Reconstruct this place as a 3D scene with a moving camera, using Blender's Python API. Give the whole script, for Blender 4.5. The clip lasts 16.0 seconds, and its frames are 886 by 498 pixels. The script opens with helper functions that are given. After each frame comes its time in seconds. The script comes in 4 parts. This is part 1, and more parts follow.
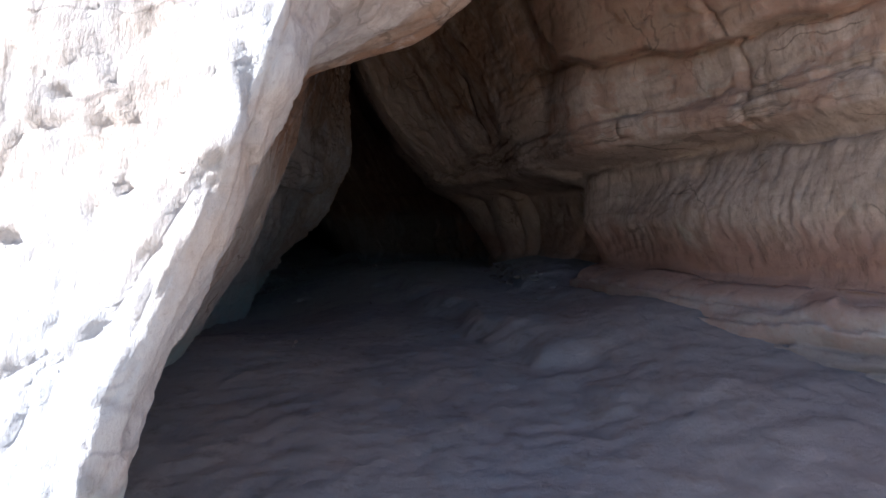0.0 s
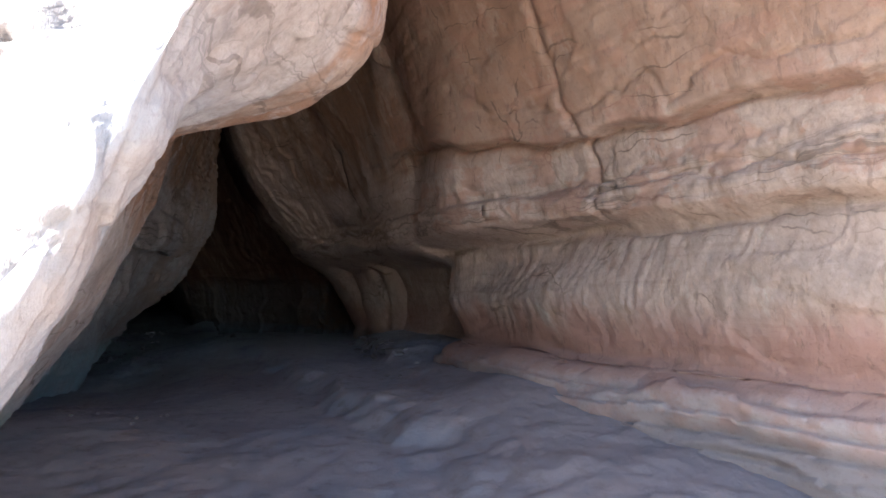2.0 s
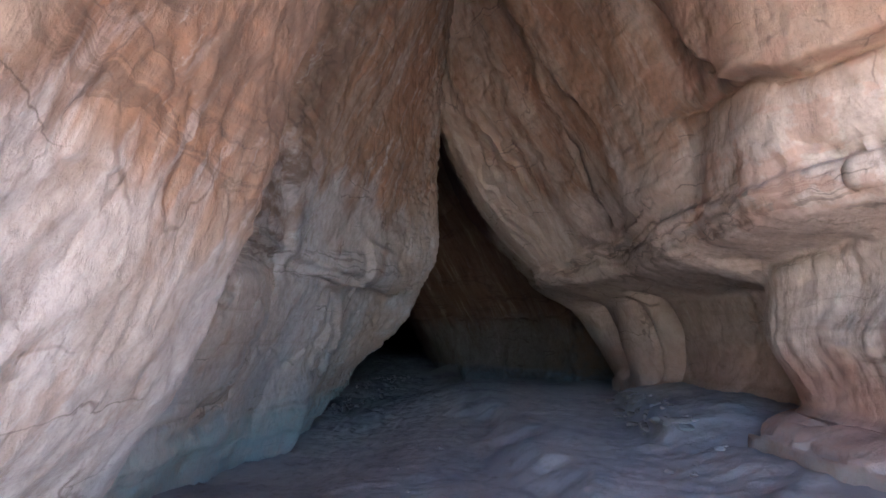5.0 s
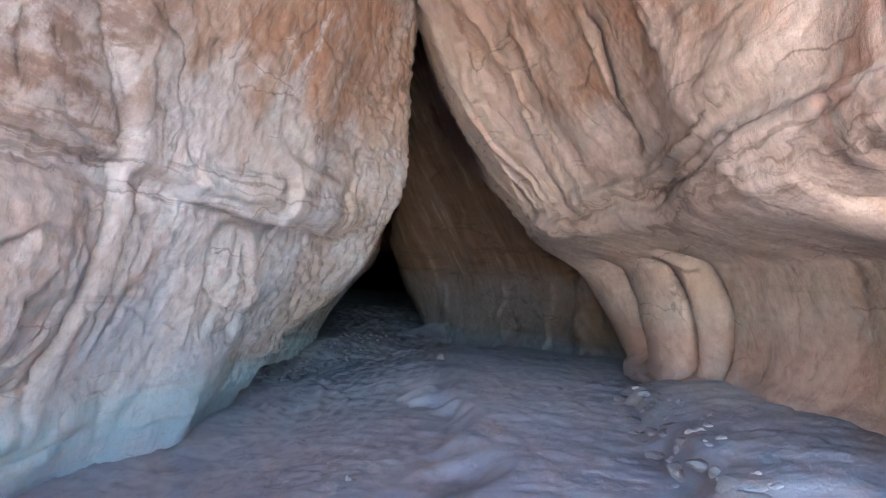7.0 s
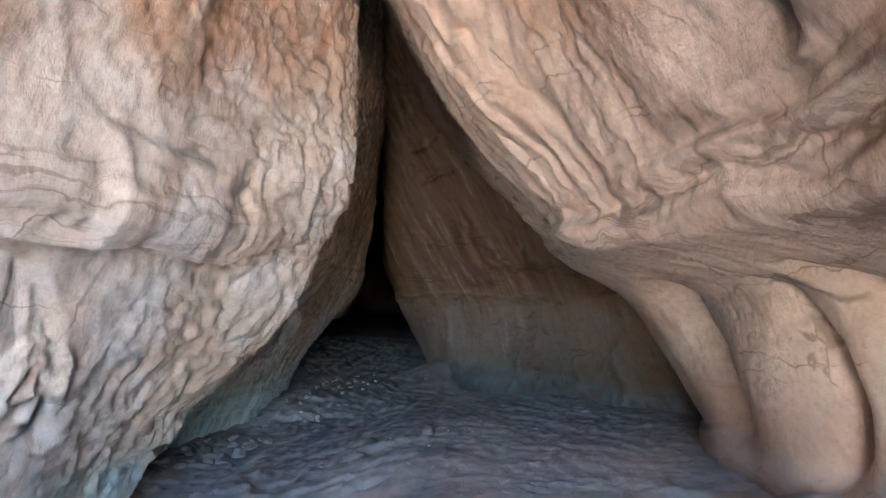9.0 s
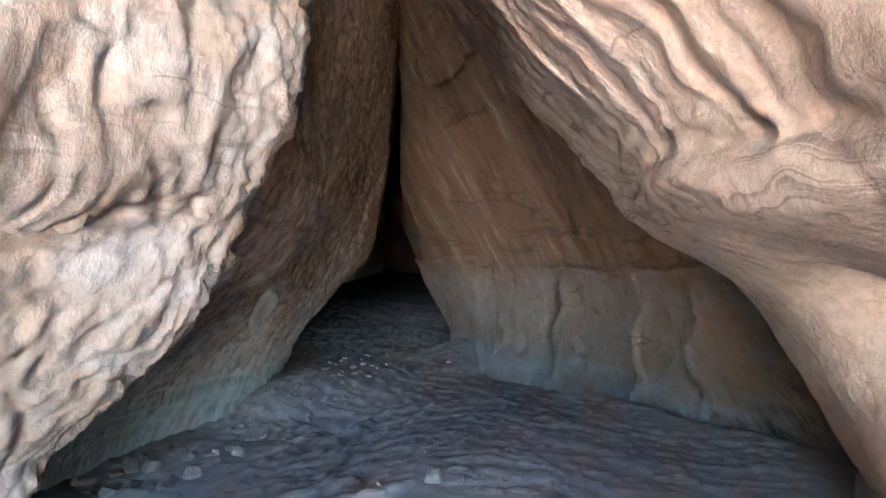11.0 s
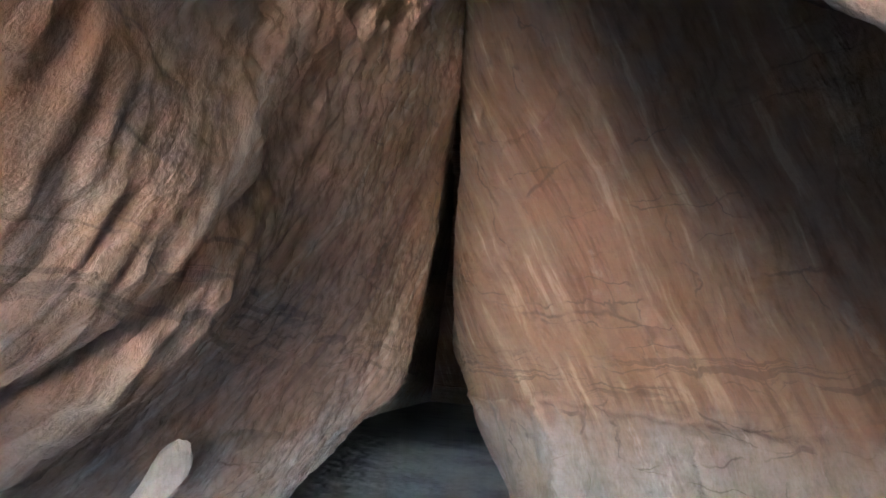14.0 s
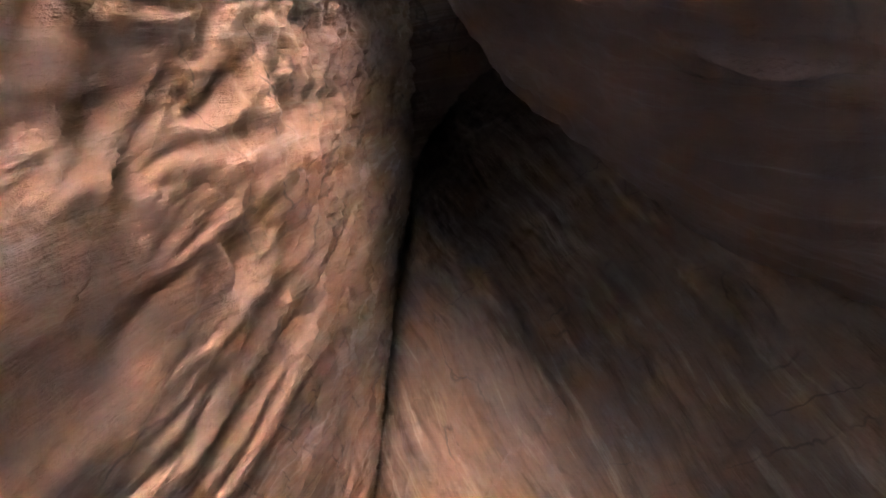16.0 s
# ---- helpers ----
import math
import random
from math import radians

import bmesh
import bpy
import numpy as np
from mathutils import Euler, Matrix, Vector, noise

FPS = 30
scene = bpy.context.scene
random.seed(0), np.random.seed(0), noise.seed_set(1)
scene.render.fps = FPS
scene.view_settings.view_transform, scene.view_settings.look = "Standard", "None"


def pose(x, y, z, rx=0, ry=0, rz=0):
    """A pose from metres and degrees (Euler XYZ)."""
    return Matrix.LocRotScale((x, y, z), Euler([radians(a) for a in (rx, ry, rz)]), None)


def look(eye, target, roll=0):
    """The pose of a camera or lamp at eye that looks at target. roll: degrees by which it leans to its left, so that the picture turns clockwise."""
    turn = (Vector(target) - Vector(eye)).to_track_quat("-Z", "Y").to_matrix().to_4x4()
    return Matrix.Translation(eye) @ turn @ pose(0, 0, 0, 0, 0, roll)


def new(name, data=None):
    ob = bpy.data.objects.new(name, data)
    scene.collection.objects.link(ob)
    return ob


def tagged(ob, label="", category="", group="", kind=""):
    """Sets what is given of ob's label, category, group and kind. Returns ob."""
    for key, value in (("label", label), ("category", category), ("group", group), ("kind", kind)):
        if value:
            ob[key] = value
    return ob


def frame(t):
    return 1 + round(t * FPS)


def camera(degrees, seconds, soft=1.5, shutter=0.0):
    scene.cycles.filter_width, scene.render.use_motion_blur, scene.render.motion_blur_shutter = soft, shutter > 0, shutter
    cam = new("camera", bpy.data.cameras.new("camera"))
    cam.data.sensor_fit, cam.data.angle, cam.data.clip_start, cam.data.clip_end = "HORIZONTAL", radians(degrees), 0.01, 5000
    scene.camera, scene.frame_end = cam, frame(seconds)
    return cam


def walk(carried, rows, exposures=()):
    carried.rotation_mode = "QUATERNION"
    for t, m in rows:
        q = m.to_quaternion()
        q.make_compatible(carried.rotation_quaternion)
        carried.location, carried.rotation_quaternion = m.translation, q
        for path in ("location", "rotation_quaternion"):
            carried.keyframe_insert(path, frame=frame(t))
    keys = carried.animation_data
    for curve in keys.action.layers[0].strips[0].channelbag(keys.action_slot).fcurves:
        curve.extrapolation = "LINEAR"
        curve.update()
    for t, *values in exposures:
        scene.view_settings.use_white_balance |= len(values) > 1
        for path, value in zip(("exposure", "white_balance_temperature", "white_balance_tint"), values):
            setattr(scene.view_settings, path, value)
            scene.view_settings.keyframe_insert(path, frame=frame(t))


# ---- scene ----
cam = camera(69.5, 16.0)
PATH = [
    (0, (0.24, 0.702, 1.083), (0.217, 2.7, 1.014), -1.6),
    (0.5, (0.22, 0.717, 1.087), (0.167, 2.716, 1.082), -2.9),
    (1, (0.209, 0.708, 1.1), (0.212, 2.708, 1.132), -0.9),
    (1.5, (0.23, 0.659, 1.11), (0.54, 2.633, 1.179), 0.4),
    (2, (0.241, 0.697, 1.094), (0.628, 2.653, 1.249), 0.7),
    (2.5, (0.242, 0.873, 1.09), (0.273, 2.863, 1.284), 1.8),
    (3, (0.264, 1.138, 1.093), (0.19, 3.129, 1.265), 0.4),
    (3.2, (0.283, 1.305, 1.119), (0.143, 3.291, 1.308), 0.2),
    (5.3, (0.451, 3.724, 1.169), (0.058, 5.667, 1.436), -0.4),
    (5.5, (0.446, 3.983, 1.207), (0.081, 5.933, 1.459), -0.3),
    (6, (0.511, 4.575, 1.238), (0.169, 6.535, 1.442), 0.2),
    (6.5, (0.549, 5.216, 1.276), (0.122, 7.165, 1.414), 1.4),
    (7, (0.519, 5.895, 1.309), (0.084, 7.845, 1.416), 2.6),
    (7.5, (0.541, 6.635, 1.361), (0.126, 8.591, 1.404), 1.7),
    (8, (0.472, 7.32, 1.417), (-0.049, 9.248, 1.51), 0.6),
    (8.5, (0.35, 8.0, 1.514), (-0.111, 9.94, 1.669), 0.8),
    (8.7, (0.307, 8.298, 1.506), (-0.17, 10.233, 1.671), 0.0),
    (10.8, (-0.091, 10.606, 1.691), (-0.712, 12.505, 1.793), 3.6),
    (11, (-0.161, 10.826, 1.698), (-0.752, 12.736, 1.726), 1.1),
    (11.5, (-0.333, 11.402, 1.75), (-1.024, 13.278, 1.722), -1.3),
    (12, (-0.52, 11.929, 1.739), (-1.1, 13.843, 1.75), 2.2),
    (12.5, (-0.684, 12.474, 1.728), (-1.282, 14.38, 1.834), 2.2),
    (13, (-0.877, 12.954, 1.715), (-1.608, 14.801, 1.945), 3.0),
    (13.5, (-1.072, 13.374, 1.74), (-1.803, 15.21, 2.042), 4.3),
    (14, (-1.249, 13.821, 1.765), (-2.004, 15.626, 2.178), 4.8),
    (14.5, (-1.516, 14.121, 1.835), (-2.03, 15.907, 2.575), 2.8),
    (15, (-1.59, 14.412, 1.874), (-2.105, 16.027, 2.936), 2.8),
    (15.5, (-1.637, 14.687, 1.944), (-2.176, 16.119, 3.233), 4.3),
    (16, (-1.727, 14.935, 1.992), (-2.119, 16.221, 3.473), 2.9),
]
walk(cam, [(t, look(eye, target, roll)) for t, eye, target, roll in PATH],
     exposures=[(0.0, 2.0, 5700, 10), (1.0, 2.25, 5700, 10), (1.5, 2.35, 5700, 10), (2.0, 2.95, 5700, 10), (3.2, 2.5, 5700, 10), (5.3, 5.05, 5350, 10), (7.0, 6.4, 5450, 11), (8.7, 6.7, 5850, 10),
                (10.8, 7.35, 5850, 10), (11.5, 7.85, 5850, 10), (12.5, 8.75, 6150, 12), (13.0, 8.9, 6200, 14), (14.0, 8.95, 5950, 14), (14.5, 9.3, 6450, 19), (16.0, 10.3, 6900, 29)])

# ---- world and sun ----
SUN_FROM = Vector((-0.93, -0.22, 0.62)).normalized()
world = bpy.data.worlds.new("world")
scene.world = world
world.use_nodes = True
wn = world.node_tree.nodes
sky = wn.new("ShaderNodeTexSky")
sky.sky_type = "NISHITA"
sky.sun_disc = False
sky.sun_elevation = math.asin(SUN_FROM.z)
sky.sun_rotation = math.atan2(SUN_FROM.x, SUN_FROM.y)
wn["Background"].inputs["Strength"].default_value = 0.07
world.node_tree.links.new(sky.outputs[0], wn["Background"].inputs["Color"])
sun_data = bpy.data.lights.new("sun", "SUN")
sun_data.energy, sun_data.angle, sun_data.color = 5.0, radians(0.5), (1.0, 0.95, 0.88)
sun = new("sun", sun_data)
sun.matrix_world = look(SUN_FROM * 40, (0, 0, 0))


# ---- noise on arrays ----
def hashed(ix, iy, iz, seed):
    n = (ix * 374761393 + iy * 668265263 + iz * 2147483647 + seed * 974634777) & 0xFFFFFFFF
    n = ((n ^ (n >> 13)) * 1274126177) & 0xFFFFFFFF
    n = ((n ^ (n >> 16)) * 2246822519) & 0xFFFFFFFF
    return ((n ^ (n >> 15)) & 0xFFFF) / 32767.5 - 1.0


def vnoise(x, y, z, seed=0):
    """Smooth noise from -1 to 1."""
    fx, fy, fz = np.floor(x), np.floor(y), np.floor(z)
    ix, iy, iz = fx.astype(np.int64), fy.astype(np.int64), fz.astype(np.int64)
    u, v, w = x - fx, y - fy, z - fz
    u, v, w = (q * q * q * (q * (q * 6 - 15) + 10) for q in (u, v, w))
    out = 0.0
    for a in (0, 1):
        for b in (0, 1):
            for c in (0, 1):
                out = out + hashed(ix + a, iy + b, iz + c, seed) * (u if a else 1 - u) * (v if b else 1 - v) * (w if c else 1 - w)
    return out


def fbm(x, y, z, octaves=4, seed=0, rough=0.5):
    out, amp = 0.0, 1.0
    for k in range(octaves):
        out = out + amp * vnoise(x * 2.03 ** k + 7.1 * k, y * 2.03 ** k + 3.7 * k, z * 2.03 ** k, seed + k)
        amp *= rough
    return out


def ridged(x, y, z, octaves=3, seed=0):
    out, amp = 0.0, 1.0
    for k in range(octaves):
        out = out + amp * (1 - 2 * np.abs(vnoise(x * 2.1 ** k, y * 2.1 ** k, z * 2.1 ** k, seed + k)))
        amp *= 0.5
    return out


def bump_at(v, c, w):
    return np.exp(-((v - c) / w) ** 2)


def smooth(a, b, v):
    t = np.clip((v - a) / (b - a), 0, 1)
    return t * t * (3 - 2 * t)


def spline(knots, values, at):
    """Cubic through values (rows by knot), with slopes that do not overshoot much."""
    knots, values = np.asarray(knots, float), np.asarray(values, float)
    h = np.diff(knots)
    d = np.diff(values, axis=0) / h.reshape(-1, *[1] * (values.ndim - 1))
    m = np.zeros_like(values)
    m[1:-1] = np.where(d[1:] * d[:-1] > 0, 2 * d[1:] * d[:-1] / np.where(np.abs(d[1:] + d[:-1]) < 1e-9, 1, d[1:] + d[:-1]), 0.15 * (d[1:] + d[:-1]))
    m[0], m[-1] = d[0], d[-1]
    k = np.clip(np.searchsorted(knots, at) - 1, 0, len(knots) - 2)
    t = ((at - knots[k]) / h[k]).reshape(-1, *[1] * (values.ndim - 1))
    hk = h[k].reshape(t.shape)
    return ((2 * t ** 3 - 3 * t ** 2 + 1) * values[k] + (t ** 3 - 2 * t ** 2 + t) * hk * m[k]
            + (-2 * t ** 3 + 3 * t ** 2) * values[k + 1] + (t ** 3 - t ** 2) * hk * m[k + 1])


def sheet(name, P, material, flip=False):
    """A mesh from a grid of points."""
    a, b = P.shape[:2]
    n = np.arange(a * b).reshape(a, b)
    q = np.stack([n[:-1, :-1], n[1:, :-1], n[1:, 1:], n[:-1, 1:]], -1).reshape(-1, 4)
    if flip:
        q = q[:, ::-1]
    me = bpy.data.meshes.new(name)
    me.vertices.add(a * b)
    me.vertices.foreach_set("co", P.reshape(-1).astype(np.float32))
    me.loops.add(q.size)
    me.loops.foreach_set("vertex_index", q.reshape(-1).astype(np.int32))
    me.polygons.add(len(q))
    me.polygons.foreach_set("loop_start", np.arange(0, q.size, 4, dtype=np.int32))
    me.polygons.foreach_set("use_smooth", np.ones(len(q), bool))
    me.update(calc_edges=True)
    me.materials.append(material)
    return new(name, me)


def normals(P):
    du = np.gradient(P, axis=0)
    dv = np.gradient(P, axis=1)
    n = np.cross(du, dv)
    return n / np.maximum(np.linalg.norm(n, axis=-1, keepdims=True), 1e-9)


def loft(stations, levels, zs, step):
    """Points of a rock wall. stations: plan line (dx, y, offsets by level); levels: their heights."""
    line = np.array([(s[0] + (s[2][2] if len(s[2]) > 2 else 0), s[1]) for s in stations], float)
    arc = np.r_[0, np.cumsum(np.maximum(np.hypot(*np.diff(line, axis=0).T), 0.3))]
    at = [0.0]
    while at[-1] < arc[-1]:
        y = np.interp(at[-1], arc, line[:, 1])
        x = np.interp(at[-1], arc, line[:, 0])
        at.append(at[-1] + (0.014 if 13.7 < y < 17.6 and -5 < x < -1 else step if 2.4 < y < 22.5 and -6 < x < 4 else 0.08 if y < 24 else 0.3))
    at = np.array(at[:-1])
    xs = spline(arc, np.array([[s[0] + v for v in s[2]] for s in stations]), at)
    ys = spline(arc, np.array([[s[1] + v for v in (s[3] if len(s) > 3 else [0] * len(levels))] for s in stations]), at)
    zc = np.minimum(zs, levels[-1])
    X = spline(levels, xs.T, zc).T
    Y = spline(levels, ys.T, zc).T
    Z = np.broadcast_to(zs, X.shape)
    return np.stack([X, Y, Z], -1), np.broadcast_to(at[:, None], X.shape)


# ---- materials ----
def nodes_of(name):
    m = bpy.data.materials.new(name)
    m.use_nodes = True
    nt = m.node_tree
    return m, nt, nt.nodes["Principled BSDF"]


def add(nt, kind, **sets):
    n = nt.nodes.new(kind)
    for k, v in sets.items():
        n.inputs[k].default_value = v
    return n


def noise_node(nt, vec, scale, detail=5.0, rough=0.6, stretch=(1, 1, 1), turn=(0, 0, 0)):
    mp = nt.nodes.new("ShaderNodeMapping")
    mp.vector_type = "TEXTURE"
    mp.inputs["Scale"].default_value = tuple(1 / v for v in stretch)
    mp.inputs["Rotation"].default_value = turn
    nt.links.new(vec, mp.inputs["Vector"])
    n = add(nt, "ShaderNodeTexNoise", Scale=scale, Detail=detail, Roughness=rough)
    nt.links.new(mp.outputs[0], n.inputs["Vector"])
    return n.outputs["Fac"]


def math_node(nt, op, a, b=None, c=None, clamp=False):
    n = nt.nodes.new("ShaderNodeMath")
    n.operation, n.use_clamp = op, clamp
    for k, v in enumerate((a, b, c)):
        if v is None:
            continue
        if isinstance(v, (int, float)):
            n.inputs[k].default_value = v
        else:
            nt.links.new(v, n.inputs[k])
    return n.outputs[0]


def band(nt, v, a, b):
    """0 below a, 1 above b, smooth between."""
    n = nt.nodes.new("ShaderNodeMapRange")
    n.interpolation_type = "SMOOTHSTEP"
    nt.links.new(v, n.inputs["Value"])
    n.inputs["From Min"].default_value, n.inputs["From Max"].default_value = min(a, b), max(a, b)
    n.inputs["To Min"].default_value, n.inputs["To Max"].default_value = (0, 1) if a < b else (1, 0)
    return n.outputs["Result"]


def mix(nt, fac, a, b):
    n = nt.nodes.new("ShaderNodeMix")
    n.data_type = "RGBA"
    for sock, v in ((n.inputs[0], fac), (n.inputs[6], a), (n.inputs[7], b)):
        if isinstance(v, (int, float)):
            sock.default_value = v
        elif isinstance(v, tuple):
            sock.default_value = (*v, 1)
        else:
            nt.links.new(v, sock)
    return n.outputs[2]


def rock_material(name, low, mid, high, foot, change=1.9, stripe=(0, 0, 0), red=None, foot_top=0.5, drop=None, soft=0.2, stain=None, inner_shade=None, streaky=0.5, flutes=None, warm_side=None, slot=None, bands=None, panel=None):
    """Sandstone: pale below, stained above, streaks that run down, fine beds, grains."""
    m, nt, bs = nodes_of(name)
    geo = nt.nodes.new("ShaderNodeNewGeometry").outputs["Position"]
    sep = nt.nodes.new("ShaderNodeSeparateXYZ")
    nt.links.new(geo, sep.inputs[0])
    z = sep.outputs["Z"]
    big = noise_node(nt, geo, 0.7, 4, 0.6)
    streak = noise_node(nt, geo, 2.2, 5, 0.65, (1, 1, 0.16), stripe)
    streak2 = noise_node(nt, geo, 6.0, 4, 0.6, (1, 1, 0.12), stripe)
    beds = noise_node(nt, geo, 1.3, 5, 0.7, (0.25, 0.25, 6))
    grain = noise_node(nt, geo, 30, 6, 0.7)
    zz = math_node(nt, "MULTIPLY_ADD", math_node(nt, "SUBTRACT", streak, 0.5), 1.6, z)
    if drop:
        zz = math_node(nt, "MULTIPLY_ADD", band(nt, sep.outputs["Y"], drop[0], drop[1]), drop[2], zz)
    zz = math_node(nt, "MULTIPLY_ADD", math_node(nt, "SUBTRACT", big, 0.5), 1.2, zz)
    if stain:
        zz = math_node(nt, "MULTIPLY_ADD", band(nt, sep.outputs["Y"], 6.9, 6.4), 1.3, zz)
        zz = math_node(nt, "MULTIPLY_ADD", band(nt, sep.outputs["Y"], 3.7, 3.2), -1.3, zz)
    up = band(nt, zz, change - soft, change + soft)
    c_high = mix(nt, band(nt, streak, 0.42, 0.62), high, mid)
    c_high = mix(nt, band(nt, streak2, 0.52, 0.75), c_high, tuple(v * 0.62 for v in high))
    streak3 = noise_node(nt, geo, 9.0, 4, 0.6, (1, 1, 0.10), stripe)
    c_high = mix(nt, math_node(nt, "MULTIPLY", band(nt, streak3, 0.54, 0.68), 0.45), c_high, low)
    c_low = mix(nt, band(nt, big, 0.4, 0.62), low, tuple(0.5 * (a + b) for a, b in zip(low, mid)))
    c_low = mix(nt, band(nt, streak2, 0.55, 0.8), c_low, tuple(v * 0.7 for v in low))
    col = mix(nt, up, c_low, c_high)
    col = mix(nt, math_node(nt, "MULTIPLY", band(nt, beds, 0.55, 0.75), 0.45), col, (0.22, 0.16, 0.12))
    varnish = math_node(nt, "MULTIPLY", band(nt, noise_node(nt, geo, 1.1, 6, 0.7, (0.8, 0.8, 1.6)), 0.56, 0.68), band(nt, z, 1.7, 2.1))
    col = mix(nt, math_node(nt, "MULTIPLY", varnish, 0.55), col, (0.15, 0.115, 0.095))
    if stain:
        lot = math_node(nt, "MULTIPLY", band(nt, sep.outputs["Y"], stain[0], stain[1]), band(nt, math_node(nt, "MULTIPLY_ADD", math_node(nt, "SUBTRACT", beds, 0.5), 1.5, z), 1.75, 2.2))
        lot = math_node(nt, "MULTIPLY", lot, math_node(nt, "MULTIPLY_ADD", band(nt, noise_node(nt, geo, 2.2, 6, 0.7, (1, 1, 1.8)), 0.40, 0.58), 0.65, 0.25))
        lot = math_node(nt, "MULTIPLY", lot, band(nt, sep.outputs["Y"], 4.0, 5.2))
        col = mix(nt, lot, col, (0.155, 0.10, 0.072))
    pale = band(nt, noise_node(nt, geo, 3.0, 6, 0.7, (1, 1, 0.35), stripe), 0.60, 0.70)
    col = mix(nt, math_node(nt, "MULTIPLY", pale, streaky), col, tuple(min(0.6, v * 1.35) for v in low))
    tawny = band(nt, noise_node(nt, geo, 4.0, 5, 0.65, (1, 1, 0.2), stripe), 0.56, 0.68)
    col = mix(nt, math_node(nt, "MULTIPLY", tawny, 0.4), col, tuple(0.8 * v for v in high))
    fine = band(nt, noise_node(nt, geo, 26, 5, 0.7, (1, 1, 0.45), stripe), 0.40, 0.66)
    col = mix(nt, math_node(nt, "MULTIPLY", fine, 0.24), col, tuple(0.45 * v for v in mid))
    mottle = band(nt, noise_node(nt, geo, 7.0, 5, 0.7), 0.35, 0.68)
    col = mix(nt, math_node(nt, "MULTIPLY", mottle, 0.22), col, tuple(0.6 * v for v in mid))
    if bands:
        run = math_node(nt, "MULTIPLY_ADD", z, bands["slope"], sep.outputs[bands["axis"]])
        run = math_node(nt, "MULTIPLY_ADD", math_node(nt, "SUBTRACT", noise_node(nt, geo, 0.7, 2, 0.5), 0.5), 0.28, run)
        flat_uv = nt.nodes.new("ShaderNodeCombineXYZ")
        nt.links.new(run, flat_uv.inputs["X"])
        nt.links.new(math_node(nt, "MULTIPLY", z, 0.10), flat_uv.inputs["Y"])
        wide_run = noise_node(nt, flat_uv.outputs[0], 2.6, 4, 0.6)
        thin_run = noise_node(nt, flat_uv.outputs[0], 9.0, 5, 0.65)
        veins = math_node(nt, "MULTIPLY_ADD", wide_run, 0.5, math_node(nt, "MULTIPLY", thin_run, 0.5))
        dark_c, mid_c, pale_c = bands["colours"]
        vein_col = mix(nt, band(nt, veins, 0.40, 0.50), dark_c, mid_c)
        vein_col = mix(nt, band(nt, veins, 0.52, 0.60), vein_col, pale_c)
        vein_col = mix(nt, math_node(nt, "MULTIPLY", band(nt, noise_node(nt, geo, 0.8, 4, 0.6), 0.48, 0.60), 0.7), vein_col, mid_c)
        zone = math_node(nt, "MULTIPLY", band(nt, zz, bands["from"][0], bands["from"][1]), band(nt, sep.outputs["Y"], bands["deep"][0], bands["deep"][1]))
        col = mix(nt, math_node(nt, "MULTIPLY", zone, bands["strength"]), col, vein_col)
    if panel:
        face = math_node(nt, "MULTIPLY", band(nt, z, 2.45, 2.75), band(nt, sep.outputs["Y"], 8.5, 7.8))
        col = mix(nt, math_node(nt, "MULTIPLY", face, 0.5), col, panel)
    # shade of the overhang's underside and back, painted into the rock colour
    if inner_shade:
        col = mix(nt, math_node(nt, "MULTIPLY", math_node(nt, "MAXIMUM", band(nt, sep.outputs["Y"], inner_shade[0], inner_shade[1]), math_node(nt, "MULTIPLY", band(nt, math_node(nt, "MULTIPLY_ADD", math_node(nt, "SUBTRACT", big, 0.5), 0.8, z), 2.7, 3.15), band(nt, sep.outputs["Y"], 13.7, 14.6))), 0.95), col, (0.085, 0.048, 0.033))
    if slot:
        # painted shade that follows the slot carved into the wall
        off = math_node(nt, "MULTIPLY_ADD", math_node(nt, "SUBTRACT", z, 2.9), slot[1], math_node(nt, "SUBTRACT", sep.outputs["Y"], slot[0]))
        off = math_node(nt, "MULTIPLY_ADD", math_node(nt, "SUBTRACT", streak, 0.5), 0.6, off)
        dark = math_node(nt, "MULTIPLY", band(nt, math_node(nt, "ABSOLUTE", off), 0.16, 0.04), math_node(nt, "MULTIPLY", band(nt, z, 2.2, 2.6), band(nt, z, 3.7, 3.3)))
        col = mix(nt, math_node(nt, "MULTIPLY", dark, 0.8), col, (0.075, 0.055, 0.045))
    if warm_side:
        sided = math_node(nt, "MULTIPLY", band(nt, sep.outputs["X"], warm_side[0], warm_side[1]), band(nt, noise_node(nt, geo, 1.2, 4, 0.6), 0.38, 0.6))
        col = mix(nt, math_node(nt, "MULTIPLY", sided, 0.7), col, (0.27, 0.165, 0.095))
    warp = nt.nodes.new("ShaderNodeVectorMath")
    warp.operation = "MULTIPLY_ADD"
    wn3 = add(nt, "ShaderNodeTexNoise", Scale=2.5, Detail=4.0)
    nt.links.new(geo, wn3.inputs["Vector"])
    nt.links.new(wn3.outputs["Color"], warp.inputs[0])
    warp.inputs[1].default_value = (0.3, 0.3, 0.3)
    nt.links.new(geo, warp.inputs[2])

    def lines(scale, stretch, wide):
        mp = nt.nodes.new("ShaderNodeMapping")
        mp.vector_type = "TEXTURE"
        mp.inputs["Scale"].default_value, mp.inputs["Rotation"].default_value = tuple(1 / v for v in stretch), (stripe if stretch[2] < 1 else (0, 0, 0))
        nt.links.new(warp.outputs[0], mp.inputs["Vector"])
        vo = add(nt, "ShaderNodeTexVoronoi", Scale=scale)
        vo.feature = "DISTANCE_TO_EDGE"
        nt.links.new(mp.outputs[0], vo.inputs["Vector"])
        return band(nt, vo.outputs["Distance"], wide, 0.0)

